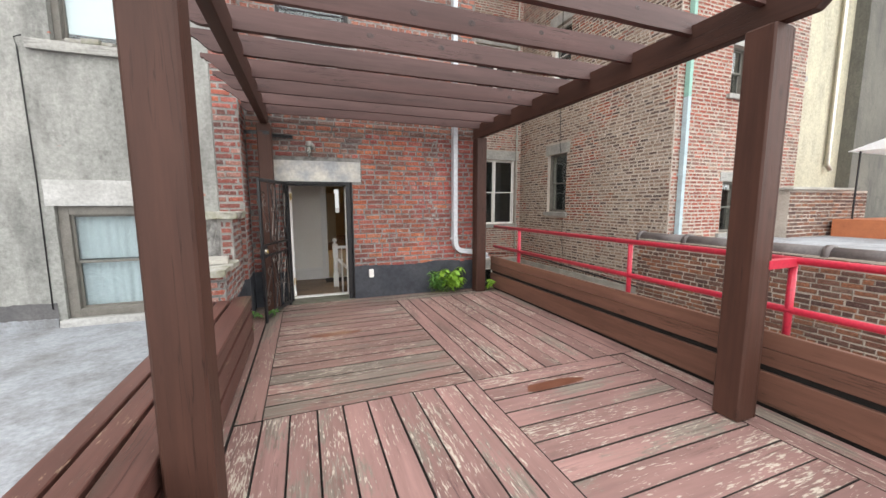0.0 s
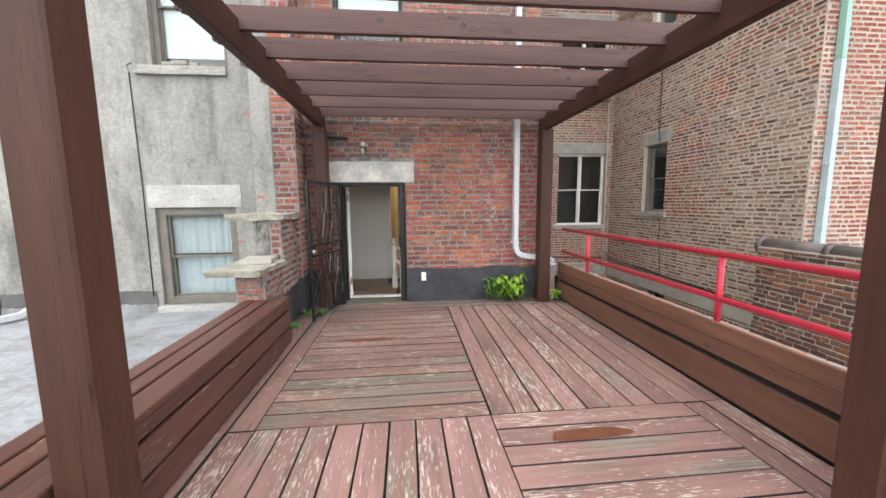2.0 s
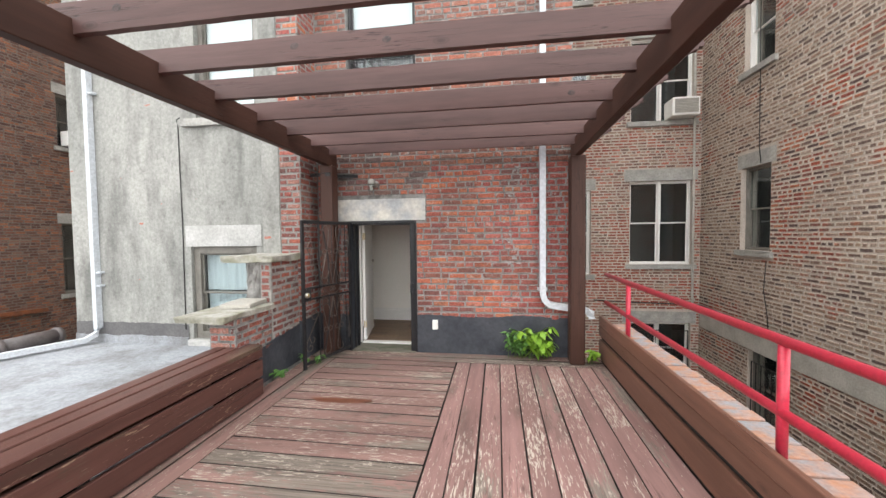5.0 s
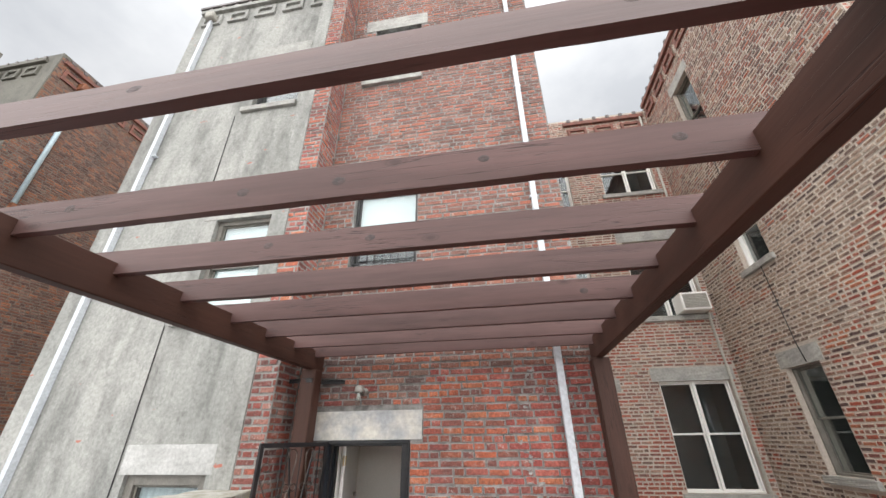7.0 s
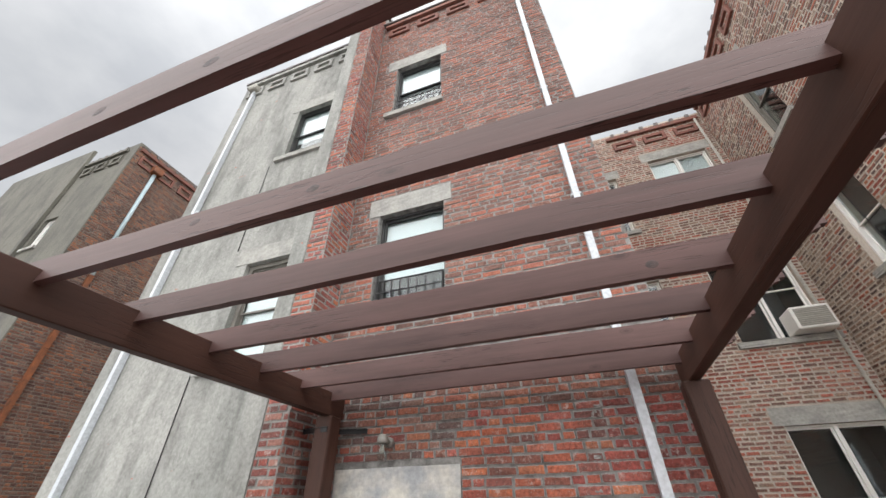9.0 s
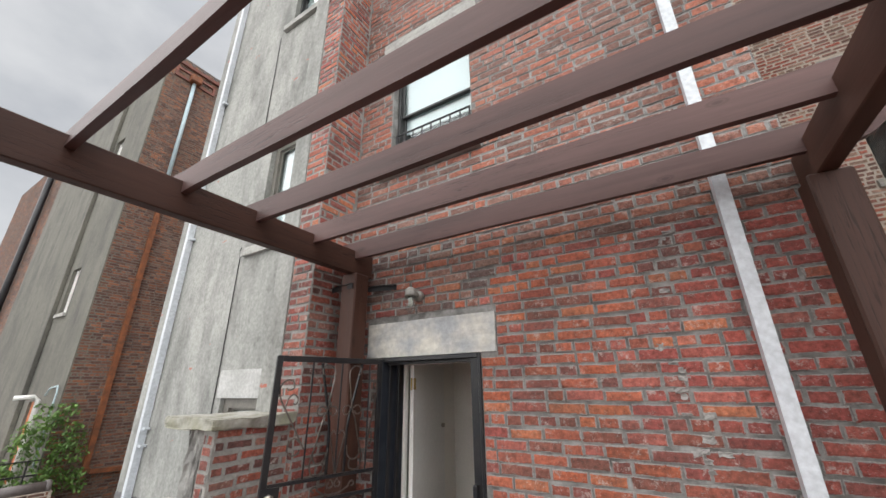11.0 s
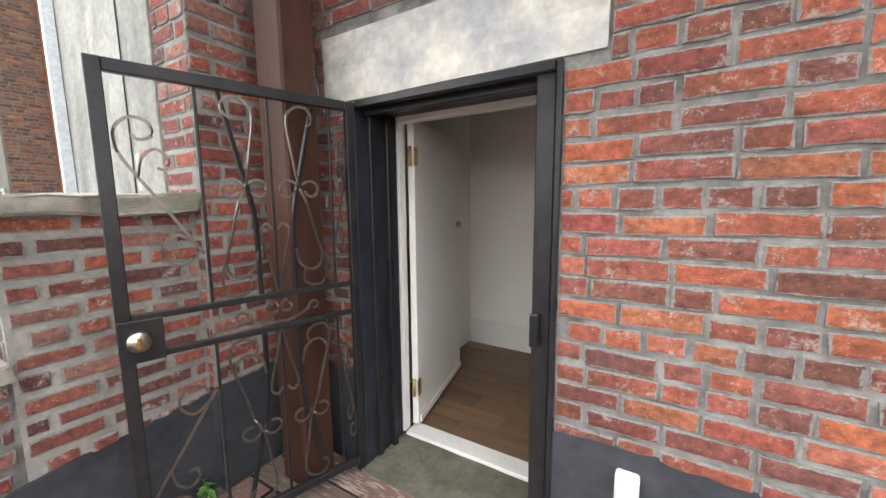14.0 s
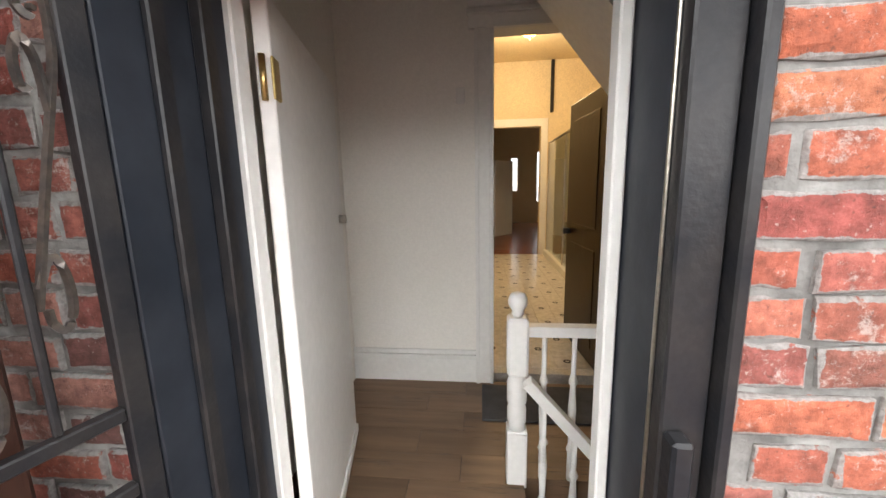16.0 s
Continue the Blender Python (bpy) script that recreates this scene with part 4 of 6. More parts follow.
tagged(part("wall_ledge", boxed(3.498, 3.82, -5.0, 6.47, -0.14, 0.47, 0.0), M_MORTAR_DARK), "brick ledge behind the plank parapet", "wall", kind="structure")

# ---- red railing ----
railing = thing("railing", (3.545, 2.0, 0.5), "bright red painted tube railing on the brick ledge", "railing")
for z, name in ((1.185, "top_rail"), (0.80, "mid_rail")):
    part(name, sweep(bmesh.new(), [(3.545, -5.0, z), (3.545, 6.46, z)], 0.028, 14), M_REDPAINT, railing, "", True)
for y in (-4.9, -2.9, -0.55, 1.77, 3.26, 5.58):
    part("rail_post", sweep(bmesh.new(), [(3.545, y, 0.5), (3.545, y, 1.16)], 0.026, 14), M_REDPAINT, railing, "", True)
part("angle_bracket", boxed(3.2, 3.545, 1.74, 1.80, 1.195, 1.203, 0), M_REDPAINT, railing)
part("angle_bracket", boxed(3.2, 3.545, 1.74, 1.746, 1.14, 1.195, 0), M_REDPAINT, railing)

# ---- coats, copings and pipes on the walls ----
def tar_coat(name, m, u0, u1, top, parent, seed, slope=0.0, material=None, out=0.016, label="black tar paint coat", base=0.0):
    """A brushed coat with an uneven upper edge."""
    rng = random.Random(seed)
    bm = bmesh.new()
    k = max(6, int((u1 - u0) / 0.05))
    low, high, back = [], [], []
    for i in range(k + 1):
        u = u0 + (u1 - u0) * i / k
        t = top + slope * i / k + rng.uniform(-0.007, 0.007) + 0.03 * noise.noise(Vector((u * 2.3, seed * 3.1, 0)))
        low.append(bm.verts.new(m @ Vector((u, base, out))))
        high.append(bm.verts.new(m @ Vector((u, t, out - 0.003))))
        back.append(bm.verts.new(m @ Vector((u, t + 0.006, -0.01))))
    for i in range(k):
        bm.faces.new((low[i], low[i + 1], high[i + 1], high[i]))
        bm.faces.new((high[i], high[i + 1], back[i + 1], back[i]))
    return part(name, bm, material or M_BLACKPAINT, parent, label)


tar_coat("tar_coat", MAIN, 0.862, 3.1, 0.565, wall_main, 3)
tar_coat("flashing", GREY, -5.4, -3.14, 0.29, wall_grey, 8, 0.0, M_GREYCOAT, 0.012, "dark grey flashing coat", -0.1)
tar_coat("roof_upturn", GREY, -5.4, -3.14, 0.07, wall_grey, 9, 0.0, M_SILVER, 0.03, "rumpled silver roof upturn", -0.1)
tar_coat("tar_coat", MAIN, -0.68, -0.20, 0.56, wall_main, 4)

# stepped garden wall with stone caps at the corner
GARDEN = facing("+x", -0.748, 0)
garden_wall = tagged(part("wall_garden", boxed(-1.06, -0.748, 5.33, 5.977, -0.1, 1.45, 0), M_MORTAR_PALE, None, "stepped brick garden wall with rough stone caps"), category="wall", kind="structure")
part("low_step", boxed(-1.06, -0.749, 4.68, 5.33, -0.1, 0.87, 0), M_MORTAR, garden_wall)


def cap_stone(name, x0, x1, y0, y1, z0, z1, seed, parent, material, amount=0.012, turn=0.0):
    rng = random.Random(seed)
    bm = bmesh.new()
    cx, cy = (x0 + x1) / 2, (y0 + y1) / 2
    box(bm, x0 - cx, x1 - cx, y0 - cy, y1 - cy, z0, z1)
    bmesh.ops.subdivide_edges(bm, edges=bm.edges[:], cuts=6, use_grid_fill=True)
    for v in bm.verts:
        q = noise.noise_vector(Vector((v.co.x * 5 + seed, v.co.y * 5, v.co.z * 9)))
        v.co += Vector((q.x * amount * 1.6, q.y * amount * 1.6, q.z * amount * 0.7))
    bmesh.ops.bevel(bm, geom=[e for e in bm.edges if e.calc_face_angle(0) > 0.9], offset=0.008, segments=2, affect="EDGES")
    bmesh.ops.transform(bm, matrix=pose(cx, cy, 0, 0, 0, turn), verts=bm.verts[:])
    return part(name, bm, material, parent, "", False)


cap_stone("cap_stone", -1.38, -0.685, 5.27, 5.975, 1.44, 1.525, 1, garden_wall, M_MOSSY, 0.026)
cap_stone("cap_stone", -1.27, -0.70, 4.45, 5.345, 0.87, 0.937, 2, garden_wall, M_MOSSY, 0.02)
cap_stone("loose_stone", -1.13, -0.78, 4.88, 5.33, 0.94, 0.99, 3, garden_wall, M_STONE, 0.012, 8)
part("mortar_patch", rough_block(facing("-y", 0, 5.33), -1.07, -0.90, 0.9, 1.45, -0.02, 0.012, RNG, 0.016, 0.02), M_MORTAR, garden_wall, "crumbling mortar render")
tar_coat("tar_coat", GARDEN, 4.70, 5.97, 0.40, garden_wall, 5, 0.12)
tar_coat("tar_coat", facing("+x", -0.686, 0), 5.98, 6.47, 0.56, pilaster, 6)
tar_coat("tar_coat", facing("-y", 0, 5.978), -0.747, -0.672, 0.55, pilaster, 7)


def downspout(name, points, material, label, half=(0.042, 0.032), bands=(), round_r=0.0):
    root = thing(name, points[-1], label, "downspout", "downspouts on the walls")
    if round_r:
        part("pipe", sweep(bmesh.new(), points, round_r, 12), material, root, "", True)
    else:
        part("pipe", sweep(bmesh.new(), points, 0, 4, half), material, root)
    for x, y, z in bands:
        part("bracket", boxed(x - 0.065, x + 0.065, y - 0.04, y + 0.045, z - 0.018, z + 0.018, 0.004), material, root)
    return root


downspout("downspout", [(2.685, 6.42, 11.9), (2.685, 6.42, 0.98), (2.692, 6.42, 0.89), (2.72, 6.42, 0.82), (2.775, 6.42, 0.77), (2.87, 6.42, 0.745), (3.28, 6.42, 0.69), (3.33, 6.40, 0.65), (3.34, 6.38, 0.58)], M_PIPE, "white metal downspout with an elbow on the brick wall", (0.054, 0.04), [(2.685, 6.435, z) for z in (0.98, 3.5, 5.2, 7.6, 9.8)])
hopper = thing("rain_hopper", (2.66, 6.4, 11.8), "white rainwater hopper below the parapet", "hopper")
part("bowl", boxed(2.56, 2.78, 6.28, 6.47, 11.88, 12.08, 0.03), M_WHITE, hopper)
downspout("downspout", [(-4.90, 6.56, 11.92), (-4.88, 6.56, 0.20), (-4.89, 6.51, 0.09), (-4.95, 6.39, 0.02), (-5.62, 4.9, 0.01)], M_PIPE, "white downspout with a rusted elbow on the grey wall", (0.05, 0.04), [(-4.83, 6.57, z) for z in (0.94, 1.17, 4.25, 7.3)])
hopper2 = thing("rain_hopper", (-4.9, 6.5, 11.92), "stained stone-coloured hopper below the roof edge", "hopper")
part("bowl", boxed(-5.02, -4.77, 6.40, 6.62, 11.92, 12.15, 0.03), M_STONE, hopper2)
downspout("downspout", [(7.42, 5.62, 11.3), (7.42, 5.62, 3.75)], M_GREEN, "green copper downspout on the house corner", (0.05, 0.04))
downspout("downspout", [(7.42, 5.62, 3.74), (7.42, 5.62, 0.9)], M_BLUEPIPE, "pale blue lower downspout on the house corner", (0.052, 0.042), [(7.42, 5.64, 2.2)])
downspout("downspout", [(-10.57, 7.865, 11.9), (-10.57, 7.865, 7.72)], M_BLUEPIPE, "pale blue downspout high on the brown wall", round_r=0.06)
downspout("downspout", [(-10.57, 7.865, 7.70), (-10.57, 7.865, -0.04), (-10.57, 7.97, -0.14), (-10.57, 9.7, -0.22)], M_RUST, "rust-brown iron drain pipe on the brown wall", (0.06, 0.05), [(-10.57, 7.875, z) for z in (1.78, 4.1, 5.5)])
hopper3 = thing("rain_hopper", (-10.5, 7.865, 11.9), "rusty rainwater hopper under the cornice", "hopper")
part("bowl", boxed(-10.66, -10.38, 7.7, 8.03, 11.9, 12.18, 0.03), M_RUST, hopper3)
downspout("downspout", [(7.0, 11.33, 11.2), (7.0, 11.33, 0.2), (7.02, 11.33, -0.2)], M_STONE, "thin tan pipe in the corner of the light well", round_r=0.03)


def cable(name, pts, material=None, r=0.008, label="black cable stapled to the wall"):
    return tagged(part(name, sweep(bmesh.new(), pts, r, 6), material or M_IRON, None, "", True), label, "cable")


cable("cable", [(-3.19, 6.605, 0.2), (-3.18, 6.605, 1.9), (-3.20, 6.605, 3.6), (-3.21, 6.59, 3.72), (-3.12, 6.56, 3.74)])
cable("cable", [(-3.20, 6.608, 5.9), (-3.23, 6.608, 8.2)])
cable("cable", [(7.17, 11.35, -0.1), (7.17, 9.9, -0.14), (7.17, 8.5, -0.2), (7.17, 7.0, -0.26), (7.17, 5.75, -0.3)], None, 0.018)
cable("cable", [(7.17, 9.25, 8.1), (7.17, 9.3, 6.9), (7.17, 9.25, 3.4), (7.17, 9.2, 3.1)])
cable("cable", [(7.17, 9.0, 1.2), (7.17, 9.05, 0.6), (7.17, 8.95, 0.2), (7.17, 8.9, -0.2)])
cable("cable", [(4.6, 11.37, -0.02), (5.3, 11.37, -0.06), (6.9, 11.37, -0.1), (7.15, 11.36, -0.12)], None, 0.015)

# lintel course and low pale band in the light well
part("band", boxed(7.16, 7.19, 5.8, 11.3, -0.66, -0.3, 0.01), M_STONE, wall_well, "grey stone band")


def coping_run(name, p0, p1, r, label, step=0.62, material=None):
    """Half-round clay coping with a collar at each joint."""
    p0, p1 = Vector(p0), Vector(p1)
    d = (p1 - p0).normalized()
    n = max(1, int((p1 - p0).length / step))
    root = thing(name, p0, label, "coping", kind="structure")
    for i in range(n):
        a, b = p0 + (p1 - p0) * (i / n), p0 + (p1 - p0) * ((i + 1) / n)
        part("coping_tile", sweep(bmesh.new(), [a, b - d * 0.02], r, 10), material or M_COPING, root, "", True)
        part("collar", sweep(bmesh.new(), [b - d * 0.06, b + d * 0.02], r * 1.18, 10), material or M_COPING, root, "", True)
    return root


coping_run("coping_right", (6.75, -4, 0.9), (6.75, 5.9, 0.9), 0.13, "dark clay coping tiles on the low brick parapet", 0.9)
coping_run("coping_left", (-5.72, -3, 0.05), (-5.72, 6.55, 0.05), 0.12, "dark clay coping tiles at the silver roof edge", 0.75)
coping_run("coping_bench", (-1.13, -4.5, -0.06), (-1.13, 4.6, -0.06), 0.12, "silver coated coping tiles beside the bench", 0.62, M_SILVER)


# raised brick panels under the roof edge
def cornice_panels(m, u0, u1, v0, v1, n, material, parent, dark=True):
    w = (u1 - u0) / n
    for i in range(n):
        a, b = u0 + i * w + w * 0.14, u0 + (i + 1) * w - w * 0.14
        part("cornice_panel", frame_bars(m, a, b, v0, v1, 0.085, -0.02, 0.06), material, parent)
    part("cornice_band", mbm(m, u0, u1, v1 + 0.16, v1 + 0.28, -0.02, 0.09), material, parent)
    for i in range(n * 2):
        u = u0 + (i + 0.5) * w / 2
        part("cornice_stud", mbm(m, u - 0.05, u + 0.05, v1 + 0.33, v1 + 0.45, -0.1, 0.05), M_COPING, parent)


cornice_panels(MAIN, -0.6, 2.5, 11.75, 12.05, 4, M_CORNICE, wall_main)
cornice_panels(GREY, -5.33, -1.4, 11.82, 12.19, 5, M_STUCCO, wall_grey)
cornice_panels(REARW, 4.6, 7.1, 10.75, 11.05, 3, M_CORNICE, wall_rear)
cornice_panels(SIDEW, -11.3, -5.8, 11.0, 11.35, 7, M_CORNICE, wall_well)
cornice_panels(LEFTS, 7.15, 10.2, 11.9, 12.285, 4, M_CORNICE, wall_left_side)
cornice_panels(LEFTF, -13.3, -11.1, 11.9, 12.285, 3, M_TANSTUCCO, wall_left_front)

# ---- door, gate and what hangs on the brick wall ----
door_frame = thing("door_1", (-0.17, 6.8, 0), "plain white door standing open inwards in a black steel surround", "door", kind="structure")
for x0, x1 in ((-0.168, -0.138), (0.766, 0.797)):
    part("jamb", boxed(x0, x1, 6.80, 6.86, 0.03, 1.975, 0.005), M_WHITE, door_frame)
part("head", boxed(-0.138, 0.766, 6.80, 6.86, 1.93, 1.975, 0.005), M_WHITE, door_frame)
part("lining", boxed(-0.168, -0.155, 6.467, 6.80, 0.0, 1.975, 0.003), M_BLACKGLOSS, door_frame, "black painted jamb lining")
part("lining", boxed(0.80, 0.857, 6.54, 6.87, 0.0, 1.975, 0.003), M_BLACKGLOSS, door_frame, "black painted jamb lining")
part("lining", boxed(-0.155, 0.80, 6.52, 6.80, 1.962, 1.982, 0.003), M_BLACKGLOSS, door_frame, "black painted head lining")
for x0, x1, y0, y1 in ((-0.155, -0.138, 6.56, 6.60), (-0.155, -0.125, 6.68, 6.72), (0.84, 0.862, 6.46, 6.52), (0.762, 0.835, 6.485, 6.535)):
    part("steel_post", boxed(x0, x1, y0, y1, 0.0, 1.982, 0.004), M_IRON, door_frame)
part("steel_head", boxed(-0.145, 0.835, 6.46, 6.50, 1.945, 1.982, 0.004), M_IRON, door_frame)
part("steel_head", boxed(-0.155, 0.795, 6.54, 6.58, 1.92, 1.962, 0.004), M_IRON, door_frame)
part("strike_box", boxed(0.765, 0.80, 6.445, 6.487, 0.90, 1.04, 0.006), M_IRON, door_frame, "black steel strike box")
part("chrome_strip", boxed(0.757, 0.762, 6.52, 6.53, 0.05, 1.88, 0.002), M_STEEL, door_frame, "bright weather strip")
part("threshold", rough_block(MAIN, -0.16, 0.85, -0.06, 0.012, -0.32, 0.06, RNG, 0.003, 0.08), M_SILL, door_frame, "worn stone threshold with moss")
part("door_sill", boxed(-0.138, 0.80, 6.805, 6.93, 0.0, 0.032, 0.006), M_WHITE, door_frame)
LEAF = pose(-0.115, 6.885, 0, 0, 0, 101.5)
leaf = part("door_leaf", box(bmesh.new(), 0.0, 0.905, -0.022, 0.022, 0.045, 1.965, 0.004, LEAF), M_WHITE, door_frame)
part("bottom_rail_strip", box(bmesh.new(), 0.02, 0.90, -0.034, -0.022, 0.05, 0.10, 0.004, LEAF), M_WHITE, leaf)
for z in (0.30, 1.75):
    part("hinge", box(bmesh.new(), -0.012, 0.035, -0.030, -0.021, z - 0.055, z + 0.055, 0.003, LEAF), M_BRASS, leaf, "brass hinge")
    part("hinge", sweep(bmesh.new(), [(-0.112, 6.872, z - 0.058), (-0.112, 6.872, z + 0.058)], 0.009, 8), M_BRASS, leaf, "brass hinge pin", True)
part("lock_knob", sweep(bmesh.new(), [LEAF @ Vector((0.82, -0.022, 1.30)), LEAF @ Vector((0.82, -0.055, 1.30))], 0.022, 14), M_STEEL, leaf, "round steel lock knob", True)

# wrought-iron gate
GATE0, GATE1 = Vector((-0.165, 6.462, 0.0)), Vector((-0.455, 5.545, 0.0))
gate = thing("iron_gate", (-0.3, 6.0, 0.0), "black wrought-iron security gate with scrolls, standing open", "gate")
GL = (GATE1 - GATE0).length
gx = (GATE1 - GATE0) / GL
gy = Vector((-gx.y, gx.x, 0))
GM = Matrix((gx, gy, (0, 0, 1))).transposed().to_4x4()
GM.translation = GATE0


def gbox(name, s0, s1, z0, z1, d=0.016, material=None, parent=None, off=0.0, label=""):
    return part(name, box(bmesh.new(), s0, s1, off - d, off + d, z0, z1, 0.003, GM), material or M_IRON, parent or gate, label)


gbox("hinge_stile", 0.0, 0.04, 0.0, 1.97)
gbox("lock_stile", GL - 0.045, GL, 0.0, 1.97)
gbox("top_rail", 0.04, GL - 0.045, 1.925, 1.97)
gbox("bottom_rail", 0.04, GL - 0.045, 0.05, 0.09)
gbox("upper_rail", 0.04, GL - 0.045, 1.055, 1.08, 0.012)
gbox("lower_rail", 0.04, GL - 0.045, 0.905, 0.93, 0.012)
plate = gbox("lock_plate", GL - 0.135, GL, 0.90, 1.06, 0.02)
part("lock_cylinder", sweep(bmesh.new(), [GM @ Vector((GL - 0.06, 0.02, 0.985)), GM @ Vector((GL - 0.06, 0.045, 0.985))], 0.036, 20), M_STEEL, plate, "round brushed steel lock", True)
part("lock_cylinder", sweep(bmesh.new(), [GM @ Vector((GL - 0.06, -0.02, 0.985)), GM @ Vector((GL - 0.06, -0.042, 0.985))], 0.036, 20), M_STEEL, plate, "round brushed steel lock", True)
part("thumb_turn", box(bmesh.new(), GL - 0.066, GL - 0.054, 0.045, 0.06, 0.962, 1.008, 0.003, GM), M_BRASS, plate)
for s in (0.125, 0.40, 0.66):
    gbox("bar", s - 0.006, s + 0.006, 1.08, 1.925, 0.006)
    gbox("bar", s - 0.006, s + 0.006, 0.09, 0.905, 0.006)


def curl(c, r, a0, turns, n=18, shrink=0.45):
    """A spiral about c from angle a0, drawing in."""
    return [(c[0] + r * (1 - (1 - shrink) * i / n) * math.cos(a0 + turns * 2 * math.pi * i / n), c[1] + r * (1 - (1 - shrink) * i / n) * math.sin(a0 + turns * 2 * math.pi * i / n)) for i in range(n + 1)]


def bez(p0, p1, p2, p3, n=16):
    return [tuple((1 - t) ** 3 * a + 3 * (1 - t) ** 2 * t * b + 3 * (1 - t) * t * t * c + t ** 3 * d for a, b, c, d in zip(p0, p1, p2, p3)) for t in [i / n for i in range(n + 1)]]


def scroll(pts, off=0.0):
    part("scroll", sweep(bmesh.new(), [GM @ Vector((s, off, z)) for s, z in pts], 0, 4, (0.0035, 0.0055)), M_SCROLL, gate)


def smooth(p, n=5):
    """A smooth line through the points p."""
    q = [p[0]] + list(p) + [p[-1]]
    out = []
    for a, b, c, d in zip(q, q[1:], q[2:], q[3:]):
        for k in range(n):
            t = k / n
            out.append(tuple(0.5 * (2 * v1 + (v2 - v0) * t + (2 * v0 - 5 * v1 + 4 * v2 - v3) * t * t + (3 * v1 - v0 - 3 * v2 + v3) * t ** 3) for v0, v1, v2, v3 in zip(a, b, c, d)))
    return out + [p[-1]]


def lyre(c, d, z0, h):
    """A bent bar crossed by an S-scroll, with curls about the crossing; h under 0 hangs it upside down."""
    at = lambda rows: [(c + d * u, z0 + h * v) for u, v in rows]
    part("bent_bar", sweep(bmesh.new(), [GM @ Vector((s, 0, z)) for s, z in smooth(at([(0.055, 0.995), (-0.012, 0.64), (-0.036, 0.52), (-0.052, 0.40), (-0.056, 0.28), (-0.058, 0.005)]))], 0, 4, (0.008, 0.008)), M_IRON, gate)
    scroll(smooth(at([(0.022, 0.885), (0.042, 0.90), (0.046, 0.94), (0.022, 0.975), (-0.02, 0.975), (-0.058, 0.935), (-0.064, 0.87), (-0.048, 0.74), (-0.022, 0.56), (0.01, 0.47), (0.045, 0.30), (0.082, 0.15), (0.086, 0.08), (0.068, 0.025), (0.028, 0.012), (-0.012, 0.035), (-0.024, 0.075), (-0.01, 0.11)])), 0.009)
    scroll(smooth(at([(0.072, 0.19), (0.062, 0.135), (0.03, 0.105), (-0.01, 0.115), (-0.042, 0.16), (-0.052, 0.23)])), 0.008)
    for sx, a0 in ((-1, 0.5), (1, math.pi - 0.5)):
        scroll(curl((c - d * 0.02 + sx * 0.05, z0 + h * 0.545), 0.043, a0, (0.9 if sx > 0 else -0.9) * (-1 if h > 0 else 1), 18, 0.6), 0.008)


def side_scroll(a, b, z0, h):
    """A slanting scroll in the narrow bay from a to b, hooked at the top and curled twice."""
    at = lambda rows: smooth([(a + (b - a) * u, z0 + h * v) for u, v in rows])
    scroll(at([(0.97, 0.24), (0.5, 0.47), (0.10, 0.66), (0.03, 0.73), (0.05, 0.79), (0.22, 0.835), (0.42, 0.82), (0.45, 0.765), (0.30, 0.745), (0.22, 0.765)]))
    scroll(at([(0.25, 0.59), (0.31, 0.67), (0.48, 0.71), (0.62, 0.67), (0.58, 0.625), (0.48, 0.63)]))
    scroll(at([(0.90, 0.28), (0.66, 0.335), (0.48, 0.30), (0.46, 0.235), (0.62, 0.195), (0.80, 0.21), (0.84, 0.24)]))


def spray(s, z0, h):
    """Two curls leaning out from a bar."""
    for d in (-1, 1):
        scroll(smooth([(s + d * 0.004, z0), (s + d * 0.03, z0 + h * 0.16), (s + d * 0.055, z0 + h * 0.28), (s + d * 0.06, z0 + h * 0.34), (s + d * 0.035, z0 + h * 0.37), (s + d * 0.012, z0 + h * 0.34)]), 0.007)


for z0, h in ((1.08, 0.845), (0.905, -0.815)):
    lyre(0.53, 1, z0, h)
    lyre(0.262, -1, z0, h)
    spray(0.40, z0, h)
    side_scroll(GL - 0.048, 0.666, z0, h)
    side_scroll(0.042, 0.119, z0, h)
for s, d in ((0.40, 1), (0.40, -1)):
    scroll(bez((s, 0.945), (s + d * 0.05, 0.93), (s + d * 0.10, 0.965), (s + d * 0.13, 0.98), 8) + curl((s + d * 0.16, 0.99), 0.026, math.pi if d > 0 else 0, -0.8 * d)[1:])
    scroll(curl((s + d * 0.035, 1.01), 0.032, math.pi / 2, 0.95 * d))

# lamp, socket box and brackets
lamp = thing("wall_lamp", (0.22, 6.44, 2.45), "grey bulkhead lamp with a clear glass jar", "wall lamp")
part("base", sweep(bmesh.new(), [(0.255, 6.475, 2.53), (0.255, 6.43, 2.53)], 0.05, 16), M_GREYMETAL, lamp, "", True)
part("arm", sweep(bmesh.new(), [(0.255, 6.44, 2.53), (0.24, 6.40, 2.55), (0.22, 6.385, 2.55)], 0.028, 12), M_GREYMETAL, lamp, "", True)
part("cap", lathe(bmesh.new(), 0.215, 6.38, [(0.03, 2.60), (0.052, 2.58), (0.056, 2.53), (0.056, 2.515)]), M_GREYMETAL, lamp, "", True)
jar = part("glass_jar", lathe(bmesh.new(), 0.215, 6.38, [(0.048, 2.515), (0.05, 2.44), (0.042, 2.39), (0.02, 2.365)]), M_JAR, lamp, "clear glass jar", True)
jar.visible_shadow = False
part("bulb", lathe(bmesh.new(), 0.215, 6.38, [(0.012, 2.51), (0.02, 2.47), (0.024, 2.445), (0.01, 2.42)]), M_STONE, lamp, "", True)
socket = thing("socket_box", (1.14, 6.45, 0.4), "white weatherproof socket box on the black painted wall", "socket")
part("box", boxed(1.10, 1.18, 6.425, 6.474, 0.36, 0.50, 0.008), M_WHITE, socket)
